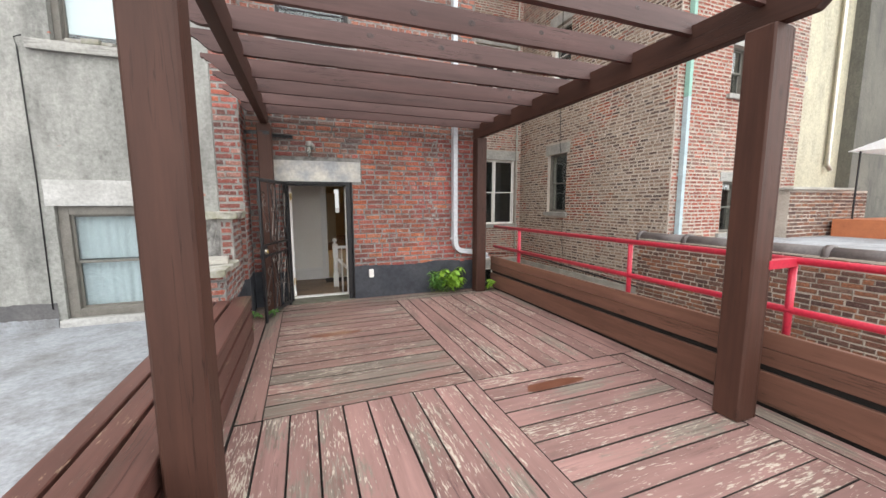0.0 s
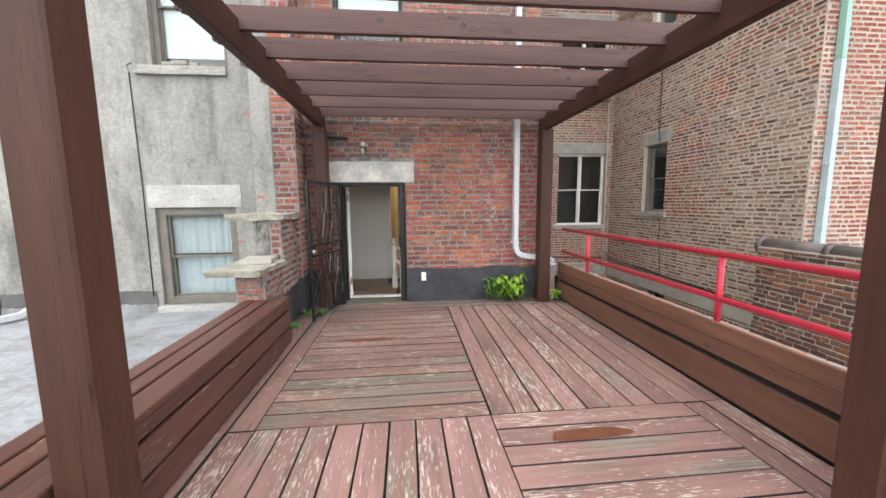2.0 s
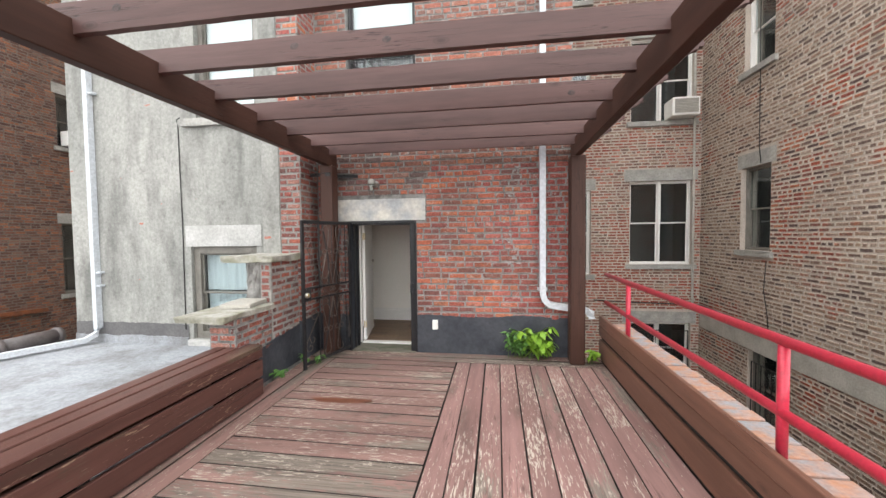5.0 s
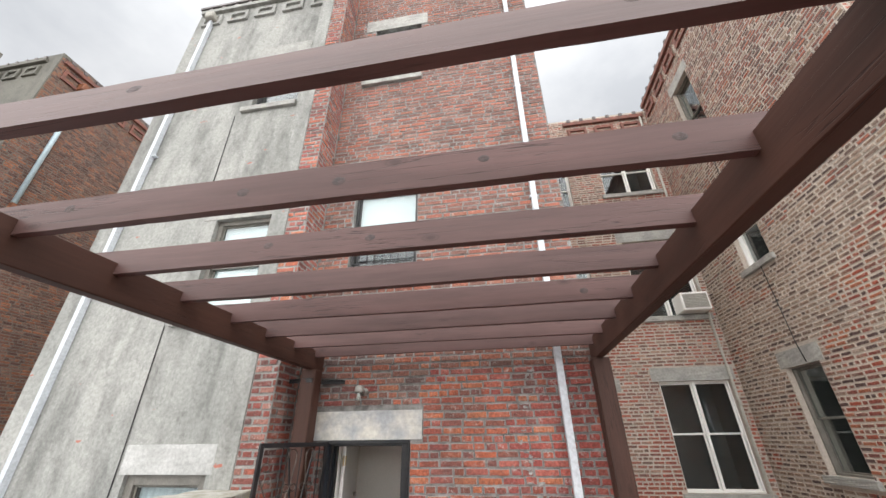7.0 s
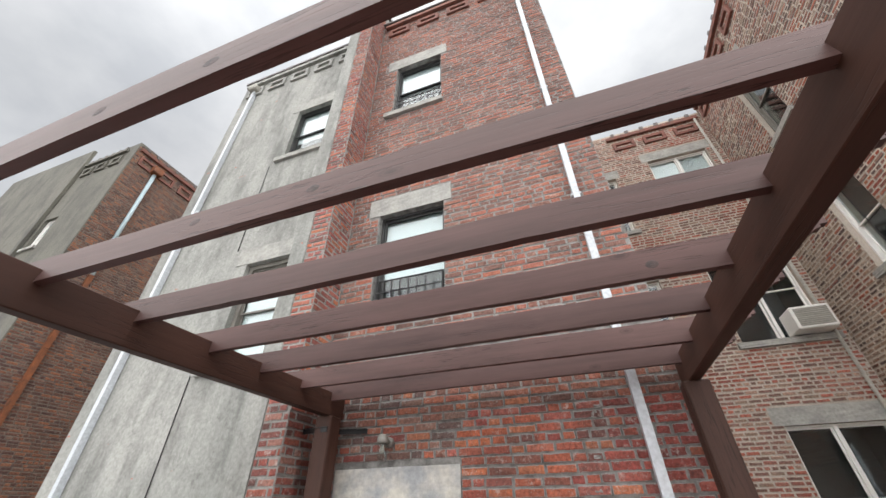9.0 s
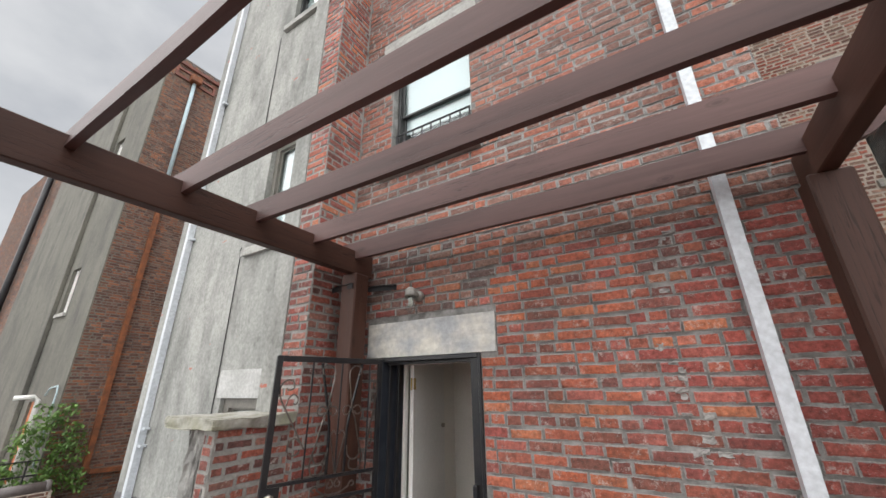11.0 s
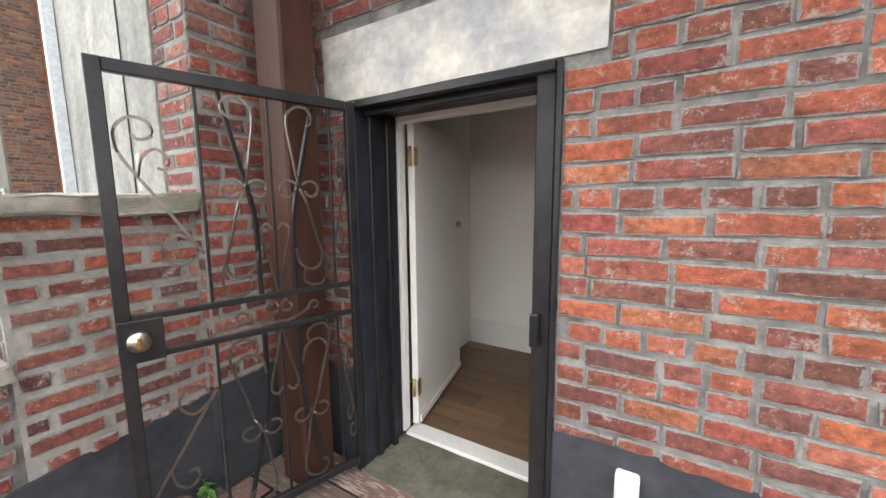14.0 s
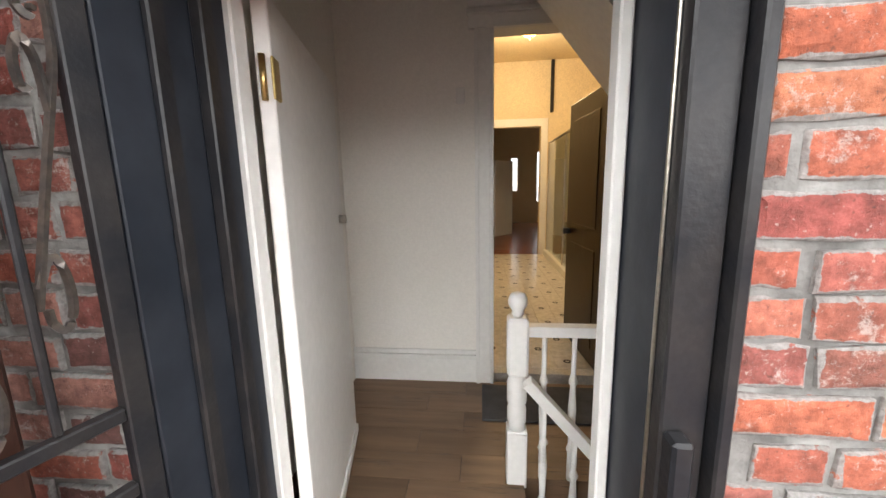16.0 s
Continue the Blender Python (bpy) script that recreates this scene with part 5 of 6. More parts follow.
part("cover", boxed(1.105, 1.175, 6.417, 6.425, 0.365, 0.49, 0.004), M_WHITE, socket)
for k, pts in enumerate(([(-0.66, 6.22, 2.655), (-0.33, 6.17, 2.655)], [(-0.36, 6.37, 2.655), (-0.02, 6.46, 2.655)])):
    bm = bmesh.new()
    sweep(bm, pts, 0, 4, (0.004, 0.025))
    sweep(bm, [(p[0], p[1], p[2] + 0.022) for p in pts], 0, 4, (0.022, 0.003))
    tagged(part("angle_iron", bm, M_IRON), "black angle iron tying the pergola post to the wall", "bracket")

# broken masonry left lying on the upper sill
for k, (x, w, h) in enumerate(((-2.62, 0.16, 0.05), (-2.44, 0.22, 0.07), (-2.24, 0.13, 0.045))):
    tagged(cap_stone("rubble", x - w / 2, x + w / 2, 6.555, 6.635, 3.72, 3.72 + h, 31 + k, None, M_MOSSY, 0.014, 10 - 12 * k), "broken grey masonry lying on the window sill", "rubble", "rubble on the sill")

# old wet stains on the boards
for sx, sy, rx, ry in ((2.13, 2.73, 0.30, 0.075), (0.38, 4.78, 0.33, 0.07)):
    bm = bmesh.new()
    ring = [bm.verts.new((sx + rx * (1 + 0.14 * math.sin(3 * q + sx)) * math.cos(q), sy + ry * (1 + 0.2 * math.sin(2 * q + 1)) * math.sin(q), 0.0035)) for q in [2 * math.pi * k / 36 for k in range(36)]]
    bm.faces.new(ring)
    part("paint_stain", bm, M_STAIN, floor, "brown paint stain")

# brick-edge ledge tiles behind the parapet
for i in range(60):
    y = -2.4 + i * 0.147
    part("ledge_tile", boxed(3.50, 3.81, y + 0.006, y + 0.141, 0.46, 0.515 + RNG.uniform(-0.006, 0.006), 0.006), M_LEDGE, bpy.data.objects["wall_ledge"])


# ---- rooms behind the door ----
def room_box(name, x0, x1, y0, y1, z0, z1, material, label, category="wall"):
    return tagged(part(name, boxed(x0, x1, y0, y1, z0, z1, 0), material), label, category, kind="structure")


hall_floor = room_box("floor_hall", -0.5, 0.66, 6.83, 8.42, -0.2, 0.018, M_GAPSHADE, "dark brown wood-look hall floor", "floor")
room_box("floor_landing", 0.66, 2.0, 7.52, 8.42, -0.2, 0.020, M_HALLWOOD, "dark brown wood-look landing floor", "floor")
for i in range(8):
    y = 6.9 + i * 0.19
    for k, (a, b) in enumerate(((-0.5, 0.1 + 0.25 * (i % 2)), (0.1 + 0.25 * (i % 2), 0.66))):
        part("floor_plank", boxed(a + 0.001, b - 0.001, y + 0.001, y + 0.189, 0.012, 0.022, 0.001), M_HALLWOOD, hall_floor)
room_box("wall_hall_left", -0.8, -0.5, 6.83, 8.72, -0.2, 3.3, M_OFFWHITE, "cream painted hall wall")
room_box("wall_hall_right", 2.0, 2.3, 6.83, 8.42, -3.0, 3.3, M_OFFWHITE, "cream painted stair wall")
HALLB = facing("-y", 0, 8.42)
wall("wall_hall_back", HALLB, -0.5, 2.8, -0.2, 3.3, [(0.54, 1.38, -0.2, 2.42)], 0.14, M_OFFWHITE, "cream painted hall wall with a cased doorway")
room_box("ceiling_hall", -0.8, 2.3, 6.83, 8.72, 3.3, 3.5, M_OFFWHITE, "plain cream hall ceiling", "ceiling")
baseboard = thing("baseboard", (0, 8.4, 0.02), "tall white moulded baseboard", "baseboard", kind="structure")
for a, b, w in ((0.02, 0.2, 0.018), (0.2, 0.235, 0.028), (0.235, 0.27, 0.014)):
    part("moulding", mbm(HALLB, -0.5, 0.42, a, b, 0, w), M_WHITE, baseboard)
casing = thing("trim_doorway", (0.5, 8.4, 0.02), "white moulded door casing with a cornice", "trim", kind="structure")
for a, b, w in ((0.42, 0.445, 0.035), (0.445, 0.52, 0.022), (0.52, 0.545, 0.03)):
    part("architrave", mbm(HALLB, a, b, 0.02, 2.42, 0, w), M_WHITE, casing)
for a, b, w in ((2.42, 2.5, 0.03), (2.5, 2.53, 0.05), (2.53, 2.60, 0.035), (2.60, 2.64, 0.08)):
    part("cornice", mbm(HALLB, 0.40 - w * 0.5, 1.45, a, b, 0, w), M_WHITE, casing)
bm = bmesh.new()
tri = [(0.60, 2.75), (1.99, 0.985), (1.99, 3.29), (0.60, 3.29)]
fr = [bm.verts.new((x, 7.7, z)) for x, z in tri]
bk = [bm.verts.new((x, 8.3, z)) for x, z in tri]
bm.faces.new(fr[::-1])
bm.faces.new(bk)
for i in range(4):
    bm.faces.new((fr[i], fr[(i + 1) % 4], bk[(i + 1) % 4], bk[i]))
bmesh.ops.recalc_face_normals(bm, faces=bm.faces[:])
tagged(part("stair_soffit", bm, M_WHITE), "white sloping underside of the upper stairs", "ceiling", kind="structure")
for i in range(9):
    st = tagged(part("step", boxed(0.67 + i * 0.14, 0.82 + i * 0.14, 6.9, 7.5, -0.36 - i * 0.19, -0.17 - i * 0.19, 0.008), M_STEPWOOD), "varnished brown wooden stair step", "step", "steps of the stair", "structure")
balustrade = thing("stair_balustrade", (0.62, 7.5, 0.02), "white painted turned newel and balusters at the stair head", "balustrade")
NX, NY = 0.625, 7.52
part("newel", box(bmesh.new(), NX - 0.048, NX + 0.048, NY - 0.048, NY + 0.048, 0.0, 0.30, 0.006), M_WHITE, balustrade)
part("newel", lathe(bmesh.new(), NX, NY, [(0.046, 0.30), (0.036, 0.32), (0.046, 0.34), (0.046, 0.40), (0.040, 0.42), (0.047, 0.44), (0.046, 0.54), (0.036, 0.56), (0.045, 0.58)]), M_WHITE, balustrade, "", True)
part("newel", box(bmesh.new(), NX - 0.048, NX + 0.048, NY - 0.048, NY + 0.048, 0.58, 0.86, 0.012), M_WHITE, balustrade)
part("finial", lathe(bmesh.new(), NX, NY, [(0.02, 0.86), (0.03, 0.875), (0.024, 0.885), (0.042, 0.915), (0.044, 0.94), (0.034, 0.965), (0.012, 0.975)]), M_WHITE, balustrade, "", True)
part("handrail", sweep(bmesh.new(), [(NX + 0.04, 7.53, 0.79), (1.98, 7.53, 0.79)], 0, 4, (0.028, 0.024)), M_WHITE, balustrade)
part("handrail", sweep(bmesh.new(), [(NX + 0.04, 7.46, 0.57), (1.45, 7.40, -0.30)], 0, 4, (0.028, 0.024)), M_WHITE, balustrade)


def baluster(x, y, z0, z1):
    h = z1 - z0
    part("baluster", lathe(bmesh.new(), x, y, [(0.016, z0), (0.016, z0 + h * 0.2), (0.022, z0 + h * 0.22), (0.013, z0 + h * 0.26), (0.02, z0 + h * 0.5), (0.013, z0 + h * 0.66), (0.022, z0 + h * 0.69), (0.012, z0 + h * 0.73), (0.012, z1)], 10), M_WHITE, balustrade, "", True)


for i in range(9):
    baluster(0.75 + i * 0.135, 7.53, 0.02, 0.77)
for i in range(5):
    x = 0.74 + i * 0.14
    baluster(x, 7.44, -0.17 - i * 0.19, 0.57 - (x - NX - 0.04) * 1.11)
mat_ = tagged(part("door_mat", boxed(0.46, 1.35, 7.95, 8.36, 0.02, 0.034, 0.005), M_GREYMAT), "grey ribbed door mat on the landing floor", "mat")
sw = tagged(part("light_switch", mbm(HALLB, 0.30, 0.36, 1.98, 2.08, 0, 0.02, 0.006), M_WHITE), "small white chime box on the hall wall", "switch")

# bathroom beyond
bath_floor = room_box("floor_bath", 0.2, 2.8, 8.56, 13.5, -0.2, 0.018, M_GROUT, "white hexagonal tile floor with black rosettes", "floor")
for i in range(13):
    for j in range(22):
        a, b = 0.25 + i * 0.2, 8.66 + j * 0.22
        if a < 2.0:
            part("tile", boxed(a + 0.001, a + 0.199, b + 0.001, b + 0.219, 0.012, 0.023, 0.0), M_TILE, bath_floor)
            if (i + j) % 2 == 0:
                part("rosette", lathe(bmesh.new(), a + 0.1, b + 0.11, [(0.034, 0.0225), (0.034, 0.0245), (0.016, 0.0245), (0.016, 0.0225)], 6), M_IRON, bath_floor)
room_box("wall_bath_left", -0.1, 0.2, 8.56, 13.5, -0.2, 3.75, M_WARMWALL, "warm cream bathroom wall")
room_box("wall_bath_right", 2.8, 3.0, 8.42, 13.5, -0.2, 3.75, M_WARMWALL, "warm cream bathroom wall")
FARB = facing("-y", 0, 13.5)
wall("wall_bath_far", FARB, -0.1, 3.0, -0.2, 3.75, [(0.60, 1.62, -0.2, 2.55)], 0.14, M_WARMWALL, "warm cream bathroom wall with a doorway")
room_box("ceiling_bath", -0.1, 3.0, 8.56, 13.7, 3.75, 3.9, M_WARMWALL, "cream bathroom ceiling", "ceiling")
far_trim = thing("trim_far_doorway", (1.6, 13.4, 0.02), "white casing of the far doorway", "trim", kind="structure")
part("architrave", mbm(FARB, 1.62, 1.75, 0.02, 2.55, 0, 0.03), M_WHITE, far_trim)
part("architrave", mbm(FARB, 0.47, 0.60, 0.02, 2.55, 0, 0.03), M_WHITE, far_trim)
part("architrave", mbm(FARB, 0.47, 1.75, 2.55, 2.70, 0, 0.035), M_WHITE, far_trim)
tagged(part("wall_duct", boxed(1.78, 1.84, 13.44, 13.49, 2.8, 3.74, 0.004), M_IRON), "narrow black duct on the bathroom wall", "duct")
room_box("floor_far", -1.0, 3.5, 13.5, 20, -0.2, 0.018, M_STEPWOOD, "reddish polished wooden floor of the far room", "floor")
room_box("wall_far_left", -1.3, -1.0, 13.64, 20, -0.2, 3.6, M_WARMWALL, "warm cream far room wall")
room_box("wall_far_right", 3.5, 3.8, 13.64, 20, -0.2, 3.6, M_WARMWALL, "warm cream far room wall")
FAR2 = facing("-y", 0, 20.0)
# second, wider opening is added out of view to let in more daylight
wall("wall_far_end", FAR2, -1.3, 3.8, -0.2, 3.6, [(1.56, 1.80, 1.2, 2.4), (2.5, 3.4, 0.8, 2.6)], 0.2, M_WARMWALL, "warm cream end wall with a bright window and an added unseen opening")
room_box("ceiling_far", -1.3, 3.8, 13.64, 20.2, 3.6, 3.8, M_WARMWALL, "cream far room ceiling", "ceiling")
fd = thing("door_2", (1.0, 16.0, 0.02), "white panelled door standing ajar in the far room", "door", kind="structure")
part("door_leaf", box(bmesh.new(), 0, 0.8, -0.02, 0.02, 0.02, 2.1, 0.005, pose(0.83, 16.2, 0, 0, 0, 50)), M_WHITE, fd)
bd = thing("door_3", (1.3, 8.6, 0.02), "dark red-brown wooden door standing open to the bathroom", "door", kind="structure")
BD = pose(1.336, 8.58, 0, 0, 0, 95)
bl = part("door_leaf", box(bmesh.new(), 0, 0.80, -0.02, 0.02, 0.03, 2.12, 0.005, BD), M_REDWOOD, bd)
for a, b in ((0.15, 0.95), (1.1, 1.98)):
    part("door_panel", box(bmesh.new(), 0.12, 0.68, -0.026, 0.026, a, b, 0.012, BD), M_REDWOOD, bl)
part("door_knob", sweep(bmesh.new(), [BD @ Vector((0.72, 0.02, 1.03)), BD @ Vector((0.72, 0.075, 1.03))], 0.026, 14), M_IRON, bl, "black door knob", True)
shower = thing("shower_screen", (1.75, 11.5, 0.02), "framed clear glass shower screen on a white kerb", "shower")
part("kerb", boxed(1.70, 1.85, 10.6, 13.4, 0.018, 0.14, 0.008), M_WHITE, shower)
part("knee_wall", boxed(1.66, 2.0, 10.3, 10.6, 0.018, 1.05, 0.01), M_WHITE, shower)
for y0, y1 in ((10.62, 11.9), (11.92, 13.35)):
    p = part("glass_panel", boxed(1.76, 1.77, y0, y1, 0.15, 2.2, 0), M_GLASS, shower, "clear glass")
    p.visible_shadow = False
for y in (10.61, 11.91, 13.36):
    part("frame_post", boxed(1.75, 1.78, y - 0.012, y + 0.012, 0.14, 2.22, 0.002), M_STEEL, shower)
part("frame_rail", boxed(1.75, 1.78, 10.6, 13.37, 2.2, 2.23, 0.002), M_STEEL, shower)
pend = thing("ceiling_lamp", (1.15, 11.6, 3.55), "amber glass ceiling lamp that is switched on", "ceiling lamp")
part("stem", sweep(bmesh.new(), [(1.15, 11.6, 3.75), (1.15, 11.6, 3.6)], 0.012, 8), M_BRASS, pend)
part("shade", lathe(bmesh.new(), 1.15, 11.6, [(0.17, 3.62), (0.15, 3.56), (0.08, 3.51), (0.02, 3.49)]), M_LAMPGLOW, pend, "glowing amber glass bowl", True)
part("finial", lathe(bmesh.new(), 1.15, 11.6, [(0.02, 3.49), (0.028, 3.475), (0.01, 3.45)]), M_BRASS, pend)
bulb = new("ceiling_bulb", bpy.data.lights.new("ceiling_bulb", "POINT"))
bulb.data.energy, bulb.data.color, bulb.data.shadow_soft_size = 17, (1.0, 0.76, 0.48), 0.12
bulb.location = (1.15, 11.6, 3.36)

# ---- plants ----
LEAF_MESH = {}


def leaf_mesh(material, seed, L=0.10, W=0.055):
    key = (material.name, seed)
    if key not in LEAF_MESH:
        rng = random.Random(seed)
        bm = bmesh.new()
        rows = []
        for i, (t, w) in enumerate(((0, 0.06), (0.2, 0.75), (0.42, 1.0), (0.7, 0.65), (1.0, 0.03))):
            z = -0.35 * L * t * t + rng.uniform(-0.003, 0.003)
            rows.append([bm.verts.new((L * t, y * W * w / 2, z + abs(y) * 0.12 * W)) for y in (-1, 0, 1)])
        for a, b in zip(rows, rows[1:]):
            for k in range(2):
                bm.faces.new((a[k], b[k], b[k + 1], a[k + 1]))
        me = bpy.data.meshes.new("leaf")
        bm.to_mesh(me)
        bm.free()
        me.polygons.foreach_set("use_smooth", [True] * len(me.polygons))
        me.materials.append(material)
        LEAF_MESH[key] = me
    return LEAF_MESH[key]


def weed(name, x, y, z, spread, height, stems, label, material, seed, size=1.0, lean=(0, 0)):
    rng = random.Random(seed)
    root = thing(name, (x, y, z), label, "plant", "weeds along the deck edge")
    for s in range(stems):
        bx, by = x + rng.uniform(-0.35, 0.35) * spread, y + rng.uniform(-0.04, 0.03)
        tx, ty, tz = bx + rng.uniform(-0.5, 0.5) * spread + lean[0], by + rng.uniform(-0.14, 0.05) + lean[1], z + height * rng.uniform(0.55, 1.0)
        pts = bez((bx, by, z), (bx, by, z + height * 0.4), ((bx + tx) / 2, (by + ty) / 2, tz), (tx, ty, tz), 7)
        part("stem", sweep(bmesh.new(), pts, 0.004, 5), M_STEM, root)
        for i in range(2, 8):
            for side in (0, 180):
                ob = new("leaf", leaf_mesh(material, rng.randrange(5)))
                ob.parent = root
                ob.matrix_parent_inverse = Matrix.Translation(-ORIGIN[root])
                p = pts[i]
                k = size * rng.uniform(0.6, 1.15)
                ob.matrix_basis = pose(p[0], p[1], p[2], rng.uniform(-25, 25), rng.uniform(-10, 35), side + i * 75 + rng.uniform(-25, 25)) @ Matrix.Diagonal((k, k, k, 1))
    return root


weed("weed", 2.30, 6.38, 0.0, 0.34, 0.40, 13, "leafy dark green weed growing against the black wall", M_LEAFDARK, 11, 1.0)
weed("weed", 2.62, 6.37, 0.0, 0.40, 0.44, 15, "bright green leafy weed growing against the black wall", M_LEAFLIGHT, 12, 1.45)
weed("weed", 3.33, 6.22, 0.0, 0.16, 0.26, 4, "small green weed beside the pergola post", M_LEAFLIGHT, 13, 0.9, (0.0, -0.1))
weed("weed", -0.60, 5.35, 0.0, 0.25, 0.10, 4, "low green weed in the deck corner", M_LEAFDARK, 14, 0.7)
weed("weed", -0.52, 5.85, 0.0, 0.3, 0.12, 5, "low green weed under the iron gate", M_LEAFDARK, 15, 0.7)


def ivy(name, boxlim, n, label, seed):
    """A climbing mass of many small leaves with an uneven outline."""
    rng = random.Random(seed)
    x0, x1, y0, y1, z0, z1 = boxlim
    verts, faces = [], []
    while len(faces) < n * 2:
        x, y, z = rng.uniform(x0, x1), rng.uniform(y0, y1), rng.uniform(z0, z1)
        t = (z - z0) / (z1 - z0)
        if abs(y - (y0 + y1) / 2) > (y1 - y0) / 2 * (1 - 0.65 * t * t) or noise.noise(Vector((x * 3, y * 3, z * 3))) < -0.12:
            continue
        m = pose(x, y, z, rng.uniform(-60, 60), rng.uniform(0, 70), rng.uniform(-180, 180))
        s = rng.uniform(0.035, 0.075)
        k = len(verts)
        verts += [tuple(m @ Vector(p)) for p in ((0, 0, 0), (s, -s * 0.5, 0.004), (s * 1.8, 0, -0.01), (s, s * 0.5, 0.004))]
        faces += [(k, k + 1, k + 2), (k, k + 2, k + 3)]
    me = bpy.data.meshes.new(name)
    me.from_pydata(verts, [], faces)
    me.materials.append(M_LEAFIVY)
    return tagged(new(name, me), label, "plant", kind="stuff")


# ---- neighbours beyond the silver roofs ----
tagged(part("terrace_left", boxed(-32, -5.9, -6, 7.04, -0.72, -0.44, 0), M_GROUND), "neighbour's flat roof terrace", "roof", kind="structure")
tagged(part("wall_terrace_base", boxed(-31, -5.9, -5.9, 7.0, -3.6, -0.72, 0), M_MORTAR_DARK), "brick wall below the terrace", "wall", kind="structure")
TW = facing("+x", -9.23, 0)
wall_terrace = wall("wall_terrace", TW, 1.0, 7.0, -0.44, -0.2, [], 0.25, M_MORTAR_DARK, "low brick terrace wall")
coping_run("coping_terrace", (-9.36, 1.0, -0.18), (-9.36, 6.95, -0.13), 0.11, "dark clay coping on the terrace wall", 0.8)
ivy("ivy", (-10.7, -10.1, 6.2, 7.8, -0.44, 1.45), 1900, "green ivy climbing the corner of the brown house", 21)
ivy("ivy", (-10.4, -9.95, 5.3, 6.6, -0.44, 0.18), 480, "green potted shrubs along the terrace wall", 22)
tr = thing("terrace_railing", (-9.67, 5.8, -0.44), "thin black iron terrace railing", "railing")
for z in (0.08, 0.35):
    part("rail", sweep(bmesh.new(), [(-9.67, 3.1, z), (-9.67, 6.8, z)], 0.016, 6), M_IRON, tr)
for y in (3.1, 4.4, 5.5, 6.6):
    part("rail_post", sweep(bmesh.new(), [(-9.67, y, -0.44), (-9.67, y, 0.35)], 0.016, 6), M_IRON, tr)
chair = thing("patio_chair", (-10.77, 5.6, -0.44), "teal moulded patio chair with thin metal legs", "chair")
bm = bmesh.new()
rows = []
for i in range(9):
    t = i / 8
    y, z = (5.39 + 0.48 * min(t * 2, 1), 0.0) if t < 0.5 else (5.87 + 0.17 * (t - 0.5) * 2, 0.45 * (t - 0.5) * 2)
    rows.append([bm.verts.new((-10.77 + s * 0.28, y, z + 0.05 * abs(s) ** 2)) for s in (-1, -0.5, 0, 0.5, 1)])
for a, b in zip(rows, rows[1:]):
    for k in range(4):
        bm.faces.new((a[k], a[k + 1], b[k + 1], b[k]))
bmesh.ops.solidify(bm, geom=bm.faces[:], thickness=0.015)
part("seat_shell", bm, M_TEAL, chair, "", True)
for dx in (-0.22, 0.22):
    for y in (5.42, 5.84):
        part("leg", sweep(bmesh.new(), [(-10.77 + dx, y, -0.44), (-10.77 + dx * 0.9, y, 0.01)], 0.012, 6), M_IRON, chair)
vent = thing("vent_pipe", (-11.65, 6.87, 0), "white plastic vent pipe on the tan wall", "pipe")
part("pipe", sweep(bmesh.new(), [(-11.8, 6.93, -0.44), (-11.8, 6.93, 1.5), (-11.76, 6.82, 1.58), (-11.87, 6.5, 1.56)], 0.055, 10), M_WHITE, vent, "", True)
cable("conduit", [(-11.65, 6.99, 1.61), (-11.43, 6.99, 1.78), (-10.93, 6.99, 1.83), (-10.86, 6.99, 1.67), (-10.83, 6.99, 0.02)], M_BLUEPIPE, 0.02, "pale blue conduit on the tan wall")
door4 = thing("door_4", (-12.64, 7.04, -0.44), "weathered pinkish door in the tan wall", "door", kind="structure")
part("door_leaf", boxed(-12.97, -12.255, 7.1, 7.14, -0.75, 1.45, 0.004), M_TERRACOTTA, door4)
tagged(part("wall_tan_pier", boxed(-18.4, -13.41, 6.93, 7.038, -3.6, 13.4, 0.01), M_TANSTUCCO), "tan rendered pier between two houses", "wall", kind="structure")
FARL = facing("-y", 0, 7.15)
TFAR = facing("+x", -15.6, 0)
wall_terrace_far = wall("wall_terrace_far", TFAR, -6.0, 6.92, -0.44, 1.01, [], 0.25, M_MORTAR_DARK, "low brick wall between the terraces")
part("cap_stone", boxed(-15.93, -15.52, -6.0, 6.92, 1.01, 1.08, 0.01), M_STONE, wall_terrace_far)
wall_farl = wall("wall_row_far", FARL, -27.9, -19.24, -3.6, 12.2, [], 0.5, M_MORTAR_SOOT, "brown brick house further along the row")
tagged(part("wall_row_side", boxed(-19.74, -19.24, 7.65, 14, -3.6, 12.0, 0), M_MORTAR_SOOT), "side wall of the far house", "wall", kind="structure")
downspout("downspout", [(-21.1, 6.98, 11.9), (-21.1, 6.98, 0.9)], M_IRON, "dark iron pipe on the far brick house", round_r=0.12)

# cream house, grey wall and gazebo beyond the right-hand roof
CREAM = facing("-y", 0, 6.3)
CW = [(11.95, 12.5, 2.0, 2.9), (12.1, 12.5, 4.9, 6.6)]
wall("wall_cream", CREAM, 11.4, 14.6, -3.6, 12, CW, 0.3, M_CREAM, "cream rendered house wall")
for h in CW:
    sash_window(CREAM, *h, "small white window in the cream wall", M_WHITE, None, (h[0] - 0.1, h[1] + 0.1, h[2] - 0.12, h[2] - 0.002))
downspout("downspout", [(13.9, 6.22, 12), (13.9, 6.22, 2.7), (13.95, 6.15, 2.5)], M_STEEL, "grey metal downspout on the cream wall", round_r=0.06)
tagged(part("wall_grey_far", boxed(14.6, 24, 6.0, 6.5, -3.6, 12, 0), M_TANSTUCCO), "dull grey-brown house wall", "wall", kind="structure")
RB = facing("-y", 0, 5.0)
